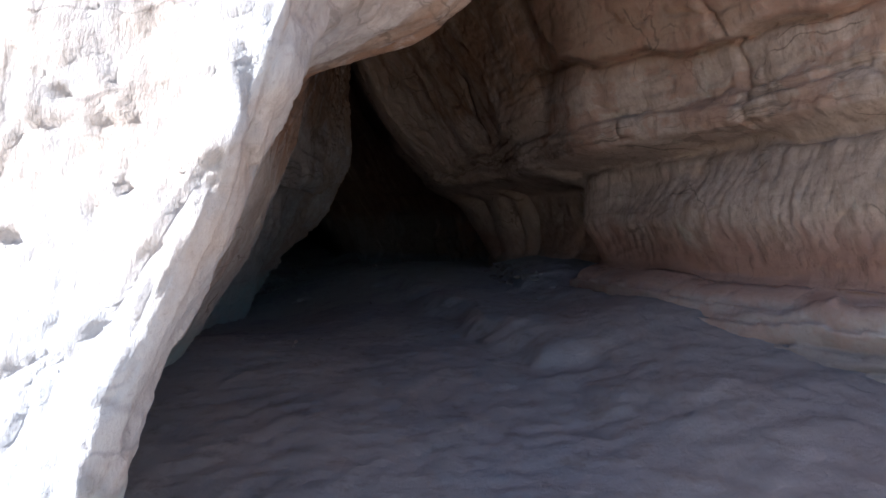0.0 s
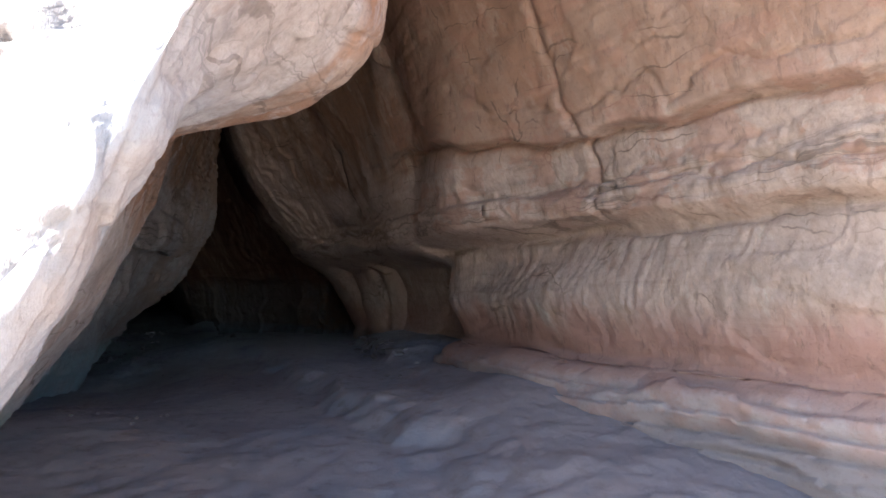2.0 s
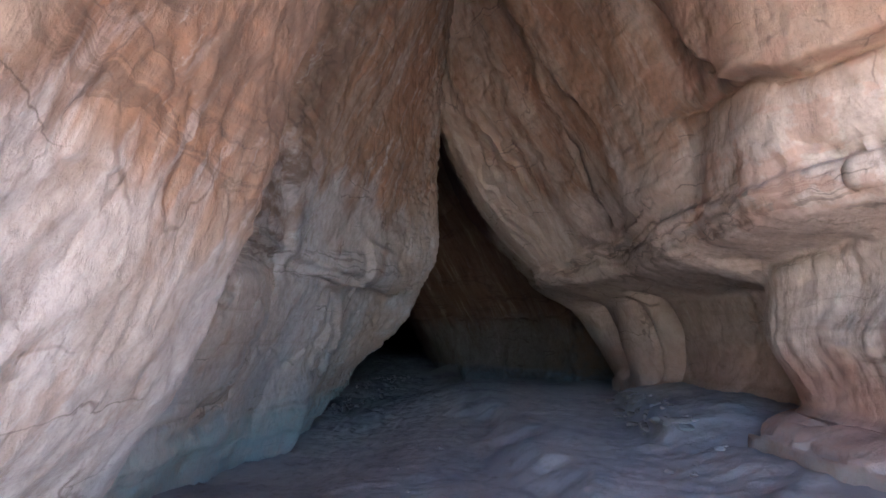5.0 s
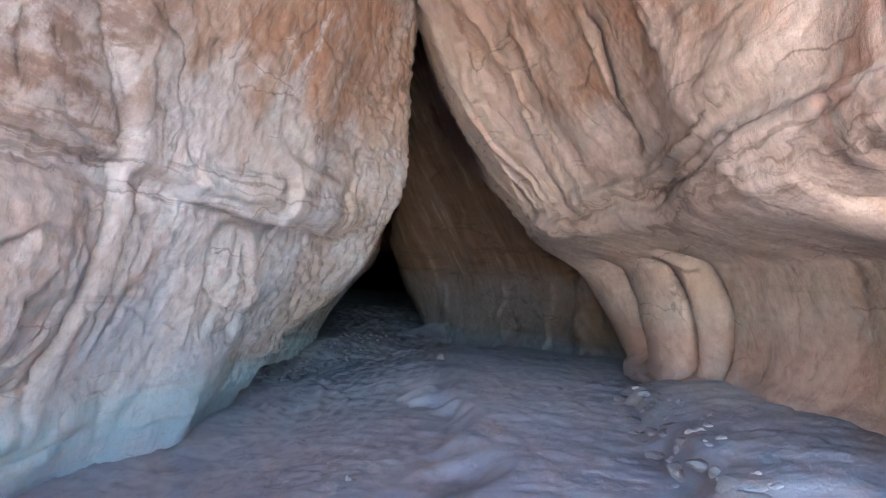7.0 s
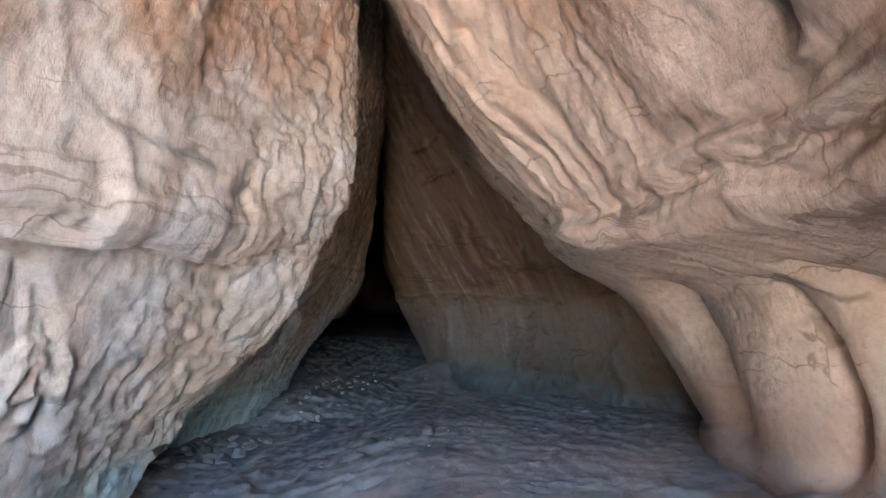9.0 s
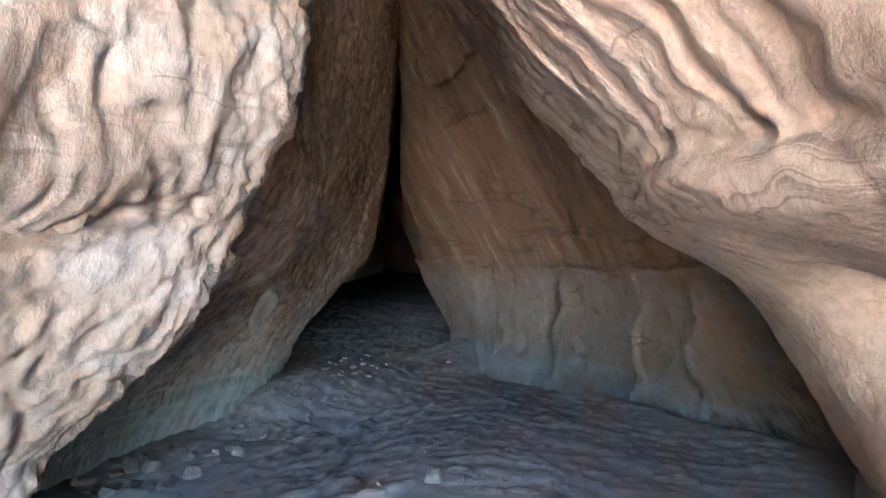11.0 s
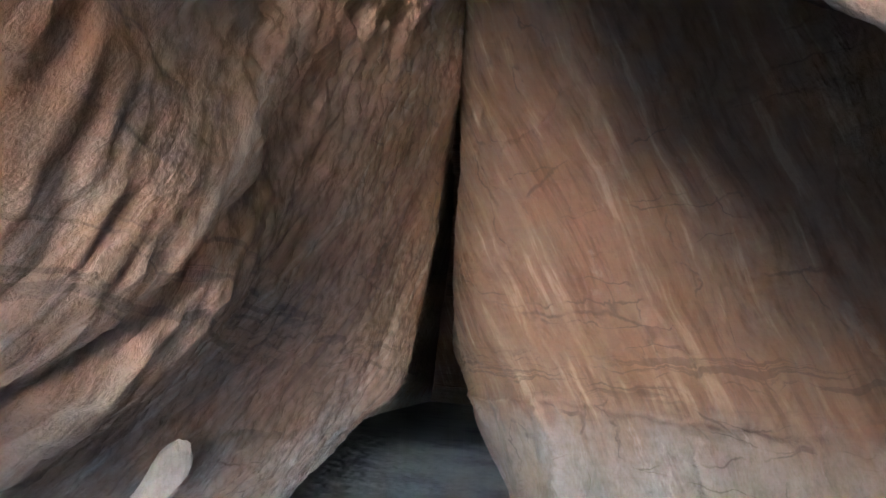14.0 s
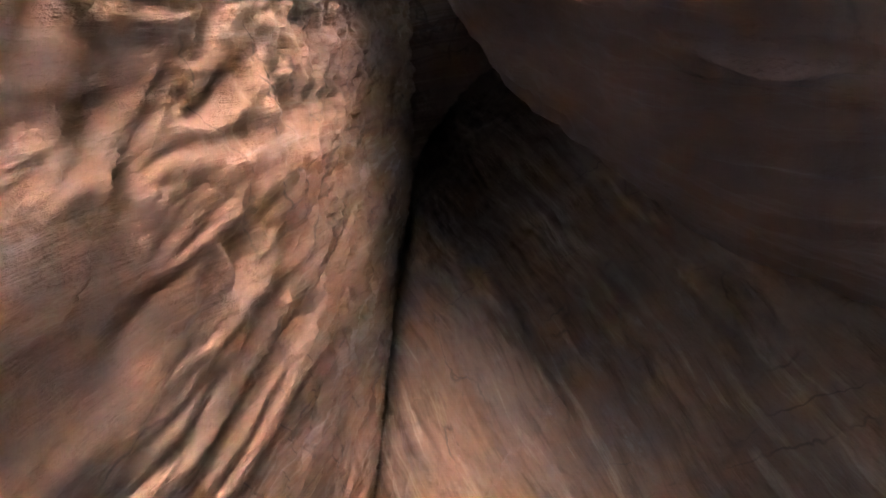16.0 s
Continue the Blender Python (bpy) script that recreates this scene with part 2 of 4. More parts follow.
    gate = band(nt, noise_node(nt, geo, 1.6, 3, 0.6), 0.48, 0.62)
    upright = math_node(nt, "MULTIPLY", lines(1.1, (1, 1, 0.22), 0.012), gate)
    flat = math_node(nt, "MULTIPLY", lines(1.3, (0.22, 0.22, 2.4), 0.022), band(nt, noise_node(nt, geo, 1.2, 3, 0.6), 0.50, 0.62))
    thin_beds = math_node(nt, "MULTIPLY", band(nt, noise_node(nt, warp.outputs[0], 3.0, 4, 0.6, (0.25, 0.25, 7)), 0.53, 0.60), band(nt, math_node(nt, "ABSOLUTE", math_node(nt, "SUBTRACT", z, 2.0)), 0.32, 0.12))
    crack = math_node(nt, "MAXIMUM", math_node(nt, "MAXIMUM", upright, flat), math_node(nt, "MULTIPLY", thin_beds, 0.8))
    col = mix(nt, math_node(nt, "MULTIPLY", crack, 0.6), col, (0.09, 0.065, 0.05))
    if stain:
        # blue of the skylight painted into the lower rock, in patches
        sky_tint = math_node(nt, "MULTIPLY", band(nt, noise_node(nt, geo, 0.9, 4, 0.6), 0.42, 0.6), math_node(nt, "MULTIPLY", band(nt, zz, 2.3, 1.5), band(nt, sep.outputs["Y"], 12.7, 11.9)))
        col = mix(nt, math_node(nt, "MULTIPLY", sky_tint, 0.6), col, (0.36, 0.385, 0.42))
        speck = math_node(nt, "MULTIPLY", band(nt, noise_node(nt, geo, 15, 6, 0.72), 0.53, 0.60), band(nt, sep.outputs["Y"], 4.6, 3.9))
        blotch = math_node(nt, "MULTIPLY", band(nt, noise_node(nt, geo, 2.4, 5, 0.65), 0.50, 0.62), band(nt, sep.outputs["Y"], 5.2, 4.4))
        blotch = math_node(nt, "MULTIPLY", blotch, band(nt, z, 1.9, 2.5))
        col = mix(nt, math_node(nt, "MULTIPLY", blotch, 0.35), col, (0.40, 0.23, 0.14))
        col = mix(nt, math_node(nt, "MULTIPLY", math_node(nt, "MULTIPLY", speck, band(nt, z, 1.9, 2.6)), 0.65), col, (0.17, 0.13, 0.115))
        warm = math_node(nt, "MULTIPLY", math_node(nt, "MULTIPLY", band(nt, sep.outputs["Y"], 11.9, 12.7), band(nt, sep.outputs["Y"], 14.2, 13.5)), band(nt, noise_node(nt, geo, 1.4, 5, 0.65), 0.35, 0.6))
        col = mix(nt, math_node(nt, "MULTIPLY", warm, 0.7), col, (0.33, 0.255, 0.20))
    if red:
        zr = math_node(nt, "MULTIPLY_ADD", math_node(nt, "SUBTRACT", streak, 0.5), 0.7, z)
        col = mix(nt, math_node(nt, "MULTIPLY", band(nt, zr, 1.15, 0.75), math_node(nt, "MULTIPLY_ADD", band(nt, sep.outputs["Y"], 9.9, 9.2), 0.4, 0.45)), col, red)
    if red:
        patch = math_node(nt, "MULTIPLY", band(nt, noise_node(nt, warp.outputs[0], 1.7, 5, 0.6, (1, 1, 1.7)), 0.50, 0.56), math_node(nt, "MULTIPLY", band(nt, z, 1.75, 1.95), band(nt, sep.outputs["Y"], 9.4, 8.6)))
        col = mix(nt, math_node(nt, "MULTIPLY", patch, 0.5), col, (0.40, 0.225, 0.155))
        scratch = math_node(nt, "MULTIPLY", band(nt, noise_node(nt, geo, 11, 5, 0.7, (1, 1, 0.25)), 0.57, 0.65), band(nt, sep.outputs["Y"], 9.6, 8.8))
        col = mix(nt, math_node(nt, "MULTIPLY", scratch, 0.45), col, (0.20, 0.14, 0.105))
        dirt = math_node(nt, "MULTIPLY_ADD", math_node(nt, "SUBTRACT", big, 0.5), 0.5, z)
    zf = math_node(nt, "MULTIPLY_ADD", math_node(nt, "SUBTRACT", beds, 0.5), 0.25, z)
    foot_fac = math_node(nt, "MULTIPLY_ADD", band(nt, noise_node(nt, geo, 3.5, 5, 0.65), 0.40, 0.60), 0.45, 0.4)
    col = mix(nt, math_node(nt, "MULTIPLY", band(nt, zf, foot_top + 0.18, foot_top - 0.14), foot_fac), col, foot)
    if red:
        col = mix(nt, math_node(nt, "MULTIPLY", band(nt, dirt, 0.24, 0.12), 0.85), col, (0.26, 0.225, 0.215))
    col = mix(nt, math_node(nt, "MULTIPLY", band(nt, grain, 0.5, 0.8), 0.35), col, (0.12, 0.085, 0.065))
    nt.links.new(col, bs.inputs["Base Color"])
    bs.inputs["Roughness"].default_value = 0.9
    bs.inputs["Specular IOR Level"].default_value = 0.25
    b1 = add(nt, "ShaderNodeBump", Strength=0.55, Distance=0.03)
    nt.links.new(noise_node(nt, geo, 14, 7, 0.68, (1, 1, 0.5)), b1.inputs["Height"])
    b2 = add(nt, "ShaderNodeBump", Strength=0.4, Distance=0.01)
    nt.links.new(noise_node(nt, geo, 70, 5, 0.7), b2.inputs["Height"])
    nt.links.new(b1.outputs[0], b2.inputs["Normal"])
    b3 = add(nt, "ShaderNodeBump", Strength=0.35, Distance=0.02)
    nt.links.new(noise_node(nt, geo, 20, 6, 0.66, (1, 1, 0.16), stripe), b3.inputs["Height"])
    nt.links.new(b2.outputs[0], b3.inputs["Normal"])
    last = b3.outputs[0]
    if flutes:
        ridge = nt.nodes.new("ShaderNodeTexNoise")
        ridge.noise_type = "RIDGED_MULTIFRACTAL"
        ridge.normalize = True
        mp = nt.nodes.new("ShaderNodeMapping")
        mp.vector_type = "TEXTURE"
        mp.inputs["Scale"].default_value, mp.inputs["Rotation"].default_value = (1, 1, 1 / flutes[3]), stripe
        nt.links.new(warp.outputs[0], mp.inputs["Vector"])
        nt.links.new(mp.outputs[0], ridge.inputs["Vector"])
        ridge.inputs["Scale"].default_value, ridge.inputs["Detail"].default_value = flutes[2], 6.0
        if bands:
            b5 = add(nt, "ShaderNodeBump", Strength=0.8, Distance=0.06)
            nt.links.new(math_node(nt, "MULTIPLY", veins, band(nt, sep.outputs["Y"], flutes[0], flutes[1])), b5.inputs["Height"])
            nt.links.new(last, b5.inputs["Normal"])
            last = b5.outputs[0]
        b4 = add(nt, "ShaderNodeBump", Strength=0.8, Distance=0.05)
        nt.links.new(math_node(nt, "MULTIPLY", ridge.outputs["Fac"], band(nt, sep.outputs["Y"], flutes[0], flutes[1])), b4.inputs["Height"])
        nt.links.new(last, b4.inputs["Normal"])
        last = b4.outputs[0]
    nt.links.new(last, bs.inputs["Normal"])
    return m


PALE, TAN, ORANGE = (0.47, 0.445, 0.43), (0.33, 0.255, 0.20), (0.275, 0.155, 0.095)
rock_left = rock_material("sandstone_left", PALE, TAN, ORANGE, (0.33, 0.43, 0.45), 2.9, (radians(-16), radians(8), 0), foot_top=0.25, drop=(13.2, 14.2, 0.8), stain=(10.0, 9.2), flutes=(13.6, 14.6, 6.0, 0.4),
                          bands={"axis": "Y", "slope": -0.45, "from": (1.4, 2.4), "strength": 0.8, "deep": (13.6, 14.4), "colours": ((0.125, 0.068, 0.044), (0.225, 0.135, 0.09), (0.34, 0.25, 0.195))})
rock_right = rock_material("sandstone_right", (0.53, 0.415, 0.335), (0.40, 0.295, 0.22), (0.315, 0.18, 0.11), (0.43, 0.375, 0.345), 2.7, (radians(-20), radians(-14), 0), (0.37, 0.21, 0.16), 0.45, drop=(12.2, 13.4, -1.6), inner_shade=(15.35, 16.0), slot=(11.1, 0.15), panel=(0.42, 0.265, 0.18),
                           bands={"axis": "Y", "slope": 0.12, "from": (0.2, 0.7), "strength": 0.55, "deep": (11.6, 12.8), "colours": ((0.27, 0.18, 0.13), (0.47, 0.365, 0.285), (0.60, 0.505, 0.42))})
# back wall colours lowered to stand in for light falling off with depth
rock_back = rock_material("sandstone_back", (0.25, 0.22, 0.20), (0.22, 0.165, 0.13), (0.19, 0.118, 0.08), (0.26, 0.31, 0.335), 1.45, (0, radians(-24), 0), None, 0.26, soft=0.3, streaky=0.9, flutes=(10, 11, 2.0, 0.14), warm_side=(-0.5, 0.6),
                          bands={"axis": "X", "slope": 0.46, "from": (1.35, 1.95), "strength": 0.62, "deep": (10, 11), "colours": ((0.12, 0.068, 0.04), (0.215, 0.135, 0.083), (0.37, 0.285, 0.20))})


def ground_material():
    m, nt, bs = nodes_of("dusty_ground")
    geo = nt.nodes.new("ShaderNodeNewGeometry").outputs["Position"]
    big = noise_node(nt, geo, 0.9, 5, 0.6)
    mid = noise_node(nt, geo, 6, 6, 0.65)
    grain = noise_node(nt, geo, 60, 5, 0.7)
    col = mix(nt, band(nt, big, 0.35, 0.65), (0.24, 0.24, 0.27), (0.32, 0.31, 0.325))
    col = mix(nt, math_node(nt, "MULTIPLY", band(nt, mid, 0.5, 0.75), 0.6), col, (0.14, 0.125, 0.125))
    col = mix(nt, math_node(nt, "MULTIPLY", band(nt, grain, 0.6, 0.8), 0.5), col, (0.36, 0.33, 0.32))
    sep = nt.nodes.new("ShaderNodeSeparateXYZ")
    nt.links.new(geo, sep.inputs[0])
    # unseen ground outside made paler, to bounce more sunlight into the cave
    col = mix(nt, band(nt, sep.outputs["Y"], 3.0, 0.0), col, (0.55, 0.46, 0.36))
    # floor colour lightened from y 8.5 inward, in place of light missing there
    inner_lift = math_node(nt, "MULTIPLY", band(nt, sep.outputs["Y"], 8.5, 12.5), band(nt, big, 0.30, 0.50))
    col = mix(nt, math_node(nt, "MULTIPLY", inner_lift, 0.5), col, (0.41, 0.415, 0.435))
    side = math_node(nt, "MULTIPLY", band(nt, math_node(nt, "MULTIPLY_ADD", math_node(nt, "SUBTRACT", mid, 0.5), 1.5, sep.outputs["X"]), 0.5, 1.8), band(nt, sep.outputs["Y"], 9.6, 8.2))
    col = mix(nt, math_node(nt, "MULTIPLY", side, 0.5), col, (0.27, 0.215, 0.195))
    nt.links.new(col, bs.inputs["Base Color"])
    bs.inputs["Roughness"].default_value = 0.95
    bs.inputs["Specular IOR Level"].default_value = 0.2
    b = add(nt, "ShaderNodeBump", Strength=0.65, Distance=0.022)
    nt.links.new(noise_node(nt, geo, 22, 7, 0.7), b.inputs["Height"])
    nt.links.new(b.outputs[0], bs.inputs["Normal"])
    return m


ground_mat = ground_material()

# ---- the walls: plan stations with offsets at each height ----
LEFT_Z = (-0.6, 0.5, 1.2, 1.8, 2.05, 2.4, 2.9, 3.6, 4.6, 7.0)
LEFT = [
    (0, 6.0, (-9.0, -9.0, -9.0, -9.0, -9.0, -9.0, -9.0, -9.0, -9.0, -9.0)),
    (0, 4.0, (-4.5, -4.5, -4.4, -4.3, -4.3, -4.3, -4.2, -4.2, -4.2, -4.2)),
    (0, 2.75, (-1.95, -1.6, -1.3, -1.1, -1.0, -0.9, -0.8, -0.7, -0.6, -0.5)),
    (0, 2.56, (-1.45, -1.05, -0.69, -0.42, -0.29, -0.15, -0.01, 0.04, 0.09, 0.09)),
    (0, 2.5, (-1.20, -0.80, -0.44, -0.17, -0.04, 0.10, 0.24, 0.29, 0.34, 0.34)),
    (0, 2.60, (-1.13, -0.74, -0.38, -0.12, 0.02, 0.16, 0.30, 0.35, 0.40, 0.40)),
    (0, 3.3, (-1.75, -1.02, -0.66, -0.36, 0.02, 0.32, 0.42, 0.45, 0.5, 0.5)),
    (0, 3.8, (-2.0, -1.2, -0.80, -0.45, 0.18, 0.46, 0.52, 0.5, 0.5, 0.5)),
    (0, 4.2, (-2.15, -1.32, -0.90, -0.58, -0.40, -0.05, 0.20, 0.3, 0.4, 0.45)),
    (0, 5.0, (-2.3, -1.6, -1.14, -0.92, -0.82, -0.65, -0.4, -0.1, 0.2, 0.4)),
    (0, 5.9, (-2.5, -1.75, -1.32, -1.10, -1.0, -0.88, -0.7, -0.5, -0.1, 0.3)),
    (0, 6.35, (-2.55, -1.82, -1.42, -1.18, -1.08, -0.98, -0.8, -0.6, -0.2, 0.2)),
    (0, 6.55, (-2.9, -2.4, -2.0, -1.85, -1.8, -1.75, -1.65, -1.45, -1.1, -0.3)),
    (0, 7.0, (-3.0, -2.6, -2.3, -2.15, -2.1, -2.05, -1.9, -1.7, -1.3, -0.5)),
    (0, 8.4, (-3.2, -2.8, -2.45, -2.38, -2.32, -2.25, -2.1, -1.9, -1.5, -0.6)),
    (0, 10.4, (-3.6, -3.2, -2.85, -2.62, -2.53, -2.40, -2.2, -2.0, -1.6, -0.8)),
    (0, 11.5, (-3.4, -3.05, -2.72, -2.50, -2.28, -2.2, -2.1, -1.9, -1.6, -0.9)),
    (0, 12.6, (-3.75, -3.2, -2.65, -2.30, -2.05, -1.95, -1.9, -1.85, -1.65, -1.0)),
    (0, 13.4, (-4.0, -3.15, -2.32, -1.98, -1.88, -1.70, -1.65, -1.65, -1.65, -1.2)),
    (0, 14.0, (-4.7, -3.9, -3.15, -2.55, -2.4, -2.25, -2.15, -2.1, -2.0, -1.5)),
    (0, 15.2, (-5.2, -4.55, -3.5, -2.75, -2.6, -2.55, -2.58, -2.5, -2.45, -2.3)),
    (0, 16.3, (-5.4, -4.7, -4.0, -3.50, -3.3, -3.1, -2.85, -2.72, -2.65, -2.6)),
    (0, 17.8, (-5.1, -4.7, -4.2, -3.9, -3.75, -3.6, -3.45, -3.25, -3.12, -3.1)),
    (0, 20.0, (-5.9, -5.4, -4.75, -4.22, -4.15, -4.1, -4.0, -3.95, -3.86, -3.85)),
    (0, 22.5, (-7.5, -7.2, -6.4, -5.9, -5.8, -5.75, -5.7, -5.6, -5.5, -5.5)),
    (0, 30.0, (-11.0, -10.5, -9.8, -9.1, -9.0, -8.95, -8.9, -8.8, -8.4, -8.0)),
    (0, 64.0, (-22.0, -22.0, -22.0, -22.0, -22.0, -22.0, -22.0, -22.0, -22.0, -22.0)),
]
RIGHT_Z = (-0.6, 0.40, 0.50, 1.1, 1.55, 1.74, 1.88, 2.35, 2.8, 3.6, 5.0, 7.0)
RIGHT = [
    (0, 0.5, (6.6, 6.6, 6.6, 6.6, 6.6, 6.6, 6.6, 6.6, 6.6, 6.8, 7.0, 7.5)),
    (0, 3.0, (4.0, 4.15, 4.3, 4.2, 4.3, 4.25, 4.2, 4.2, 4.2, 4.2, 4.3, 4.6)),
    (0, 5.6, (2.3, 2.70, 2.98, 2.84, 3.02, 3.10, 2.86, 2.95, 2.9, 2.75, 2.5, 2.2)),
    (0, 6.5, (1.9, 2.30, 2.62, 2.50, 2.74, 2.80, 2.46, 2.58, 2.45, 2.2, 1.8, 1.2)),
    (0, 7.8, (1.6, 1.95, 2.27, 2.15, 2.35, 2.25, 1.68, 1.60, 1.62, 1.55, 1.2, 0.5)),
    (0, 8.8, (1.6, 1.90, 2.17, 1.98, 2.02, 1.95, 1.48, 1.45, 1.52, 1.4, 1.0, 0.3)),
    (0, 9.15, (1.7, 2.1, 2.35, 2.15, 2.1, 1.6, 1.35, 1.32, 1.42, 1.25, 0.9, 0.2)),
    (0, 9.8, (1.8, 2.2, 2.5, 2.6, 2.5, 1.5, 1.22, 1.18, 1.2, 1.05, 0.7, 0.0)),
    (0, 11.2, (1.7, 1.85, 1.95, 2.1, 2.0, 1.5, 1.15, 0.95, 0.66, 0.35, -0.1, -0.5)),
    (0, 12.0, (1.6, 1.72, 1.85, 1.88, 1.78, 1.3, 0.85, 0.6, 0.35, 0.0, -0.6, -1.0)),
    (0, 12.7, (1.5, 1.6, 1.68, 1.58, 1.42, 0.9, 0.45, 0.25, 0.05, -0.5, -1.2, -1.5)),
    (0, 13.25, (1.3, 1.36, 1.36, 1.28, 1.12, 0.62, 0.14, -0.12, -0.5, -1.0, -1.6, -1.8)),
    (0, 14.0, (1.2, 1.25, 1.25, 1.15, 0.95, 0.45, 0.0, -0.33, -0.72, -1.25, -1.8, -2.0)),
    (0, 14.9, (1.12, 1.12, 1.10, 0.82, 0.48, 0.18, -0.02, -0.40, -0.82, -1.40, -2.0, -2.2)),
    (0, 15.45, (1.25, 1.2, 1.12, 0.77, 0.47, 0.2, -0.08, -0.53, -0.92, -1.6, -2.08, -2.24)),
    (0, 15.7, (1.9, 1.9, 1.85, 1.7, 1.5, 1.3, 0.9, 0.1, -0.8, -1.62, -2.12, -2.26)),
    (0, 16.0, (2.8, 2.8, 2.75, 2.65, 2.4, 2.15, 1.75, 1.0, 0.1, -1.5, -2.05, -2.22)),
    (0, 16.4, (3.2, 3.2, 3.1, 3.0, 2.75, 2.5, 2.2, 1.6, 0.6, -1.1, -1.9, -2.15)),
    (0, 16.9, (3.5, 3.5, 3.4, 3.3, 3.1, 2.9, 2.7, 2.2, 1.3, -0.5, -1.6, -2.0)),
    (0, 17.7, (3.6, 3.6, 3.5, 3.4, 3.3, 3.2, 3.0, 2.8, 2.2, 0.5, -1.0, -1.8)),
    (0, 18.5, (3.8, 3.8, 3.7, 3.6, 3.5, 3.4, 3.3, 3.1, 2.8, 2.0, 0.4, -1.5)),
    (0, 20.0, (3.9, 3.9, 3.8, 3.7, 3.6, 3.5, 3.4, 3.2, 3.0, 2.5, 1.4, 0.0)),
]
BACK_Z = (-0.6, 0.1, 0.35, 1.0, 1.7, 2.4, 3.2, 4.2, 5.2, 7.0)
FOOT = (-1.5, -0.75, -0.30, 0.0, 0.0, 0.0, 0.0, 0.0, 0.0, 0.0)
LEAN = (0.0, 0.0, 0.0, 0.0, 0.0, -0.45, -1.1, -1.9, -2.6, -3.2)
SIDE = (-0.1, -0.3, -0.4, -0.82, -1.1, -1.22, -1.02, -0.72, -0.52, -0.28)
NONE = (0,) * 10


def leaning(amount, foot=1.0):
    return [a * amount + b * foot for a, b in zip(LEAN, FOOT)]


BACK = [
    (4.5, 14.9, NONE, leaning(0)),
    (2.2, 17.0, NONE, leaning(0.3)),
    (0.4, 18.85, NONE, leaning(0.6)),
    (-1.3, 20.6, NONE, leaning(1.0)),
    (-2.3, 21.4, [v * 0.6 for v in SIDE], leaning(1.0)),
    (-3.0, 22.1, SIDE, leaning(1.0, 0.5)),
    (-3.35, 22.9, SIDE, leaning(1.0, 0)),
    (-3.9, 24.5, SIDE, leaning(0.6, 0)),
    (-5.8, 30.0, NONE, leaning(0.2, 0)),
    (-15.5, 60.0, NONE, leaning(0, 0)),
    (-28.0, 62.0, NONE, leaning(0, 0)),
]


def cells(x, y, z, seed=0):
    """Cell noise: distance to the nearest edge between cells, and a value for each cell."""
    ix, iy, iz = (np.floor(q).astype(np.int64) for q in (x, y, z))
    f1, f2, val = np.full(x.shape, 9.0), np.full(x.shape, 9.0), np.zeros(x.shape)
    for a in (-1, 0, 1):
        for b in (-1, 0, 1):
            for c in (-1, 0, 1):
                jx, jy, jz = ix + a, iy + b, iz + c
                d = ((jx + 0.5 + 0.45 * hashed(jx, jy, jz, seed) - x) ** 2 + (jy + 0.5 + 0.45 * hashed(jx, jy, jz, seed + 1) - y) ** 2
                     + (jz + 0.5 + 0.45 * hashed(jx, jy, jz, seed + 2) - z) ** 2)
                near = d < f1
                f2 = np.where(near, f1, np.minimum(f2, d))
                val = np.where(near, hashed(jx, jy, jz, seed + 3), val)
                f1 = np.where(near, d, f1)
    return np.sqrt(f2) - np.sqrt(f1), val


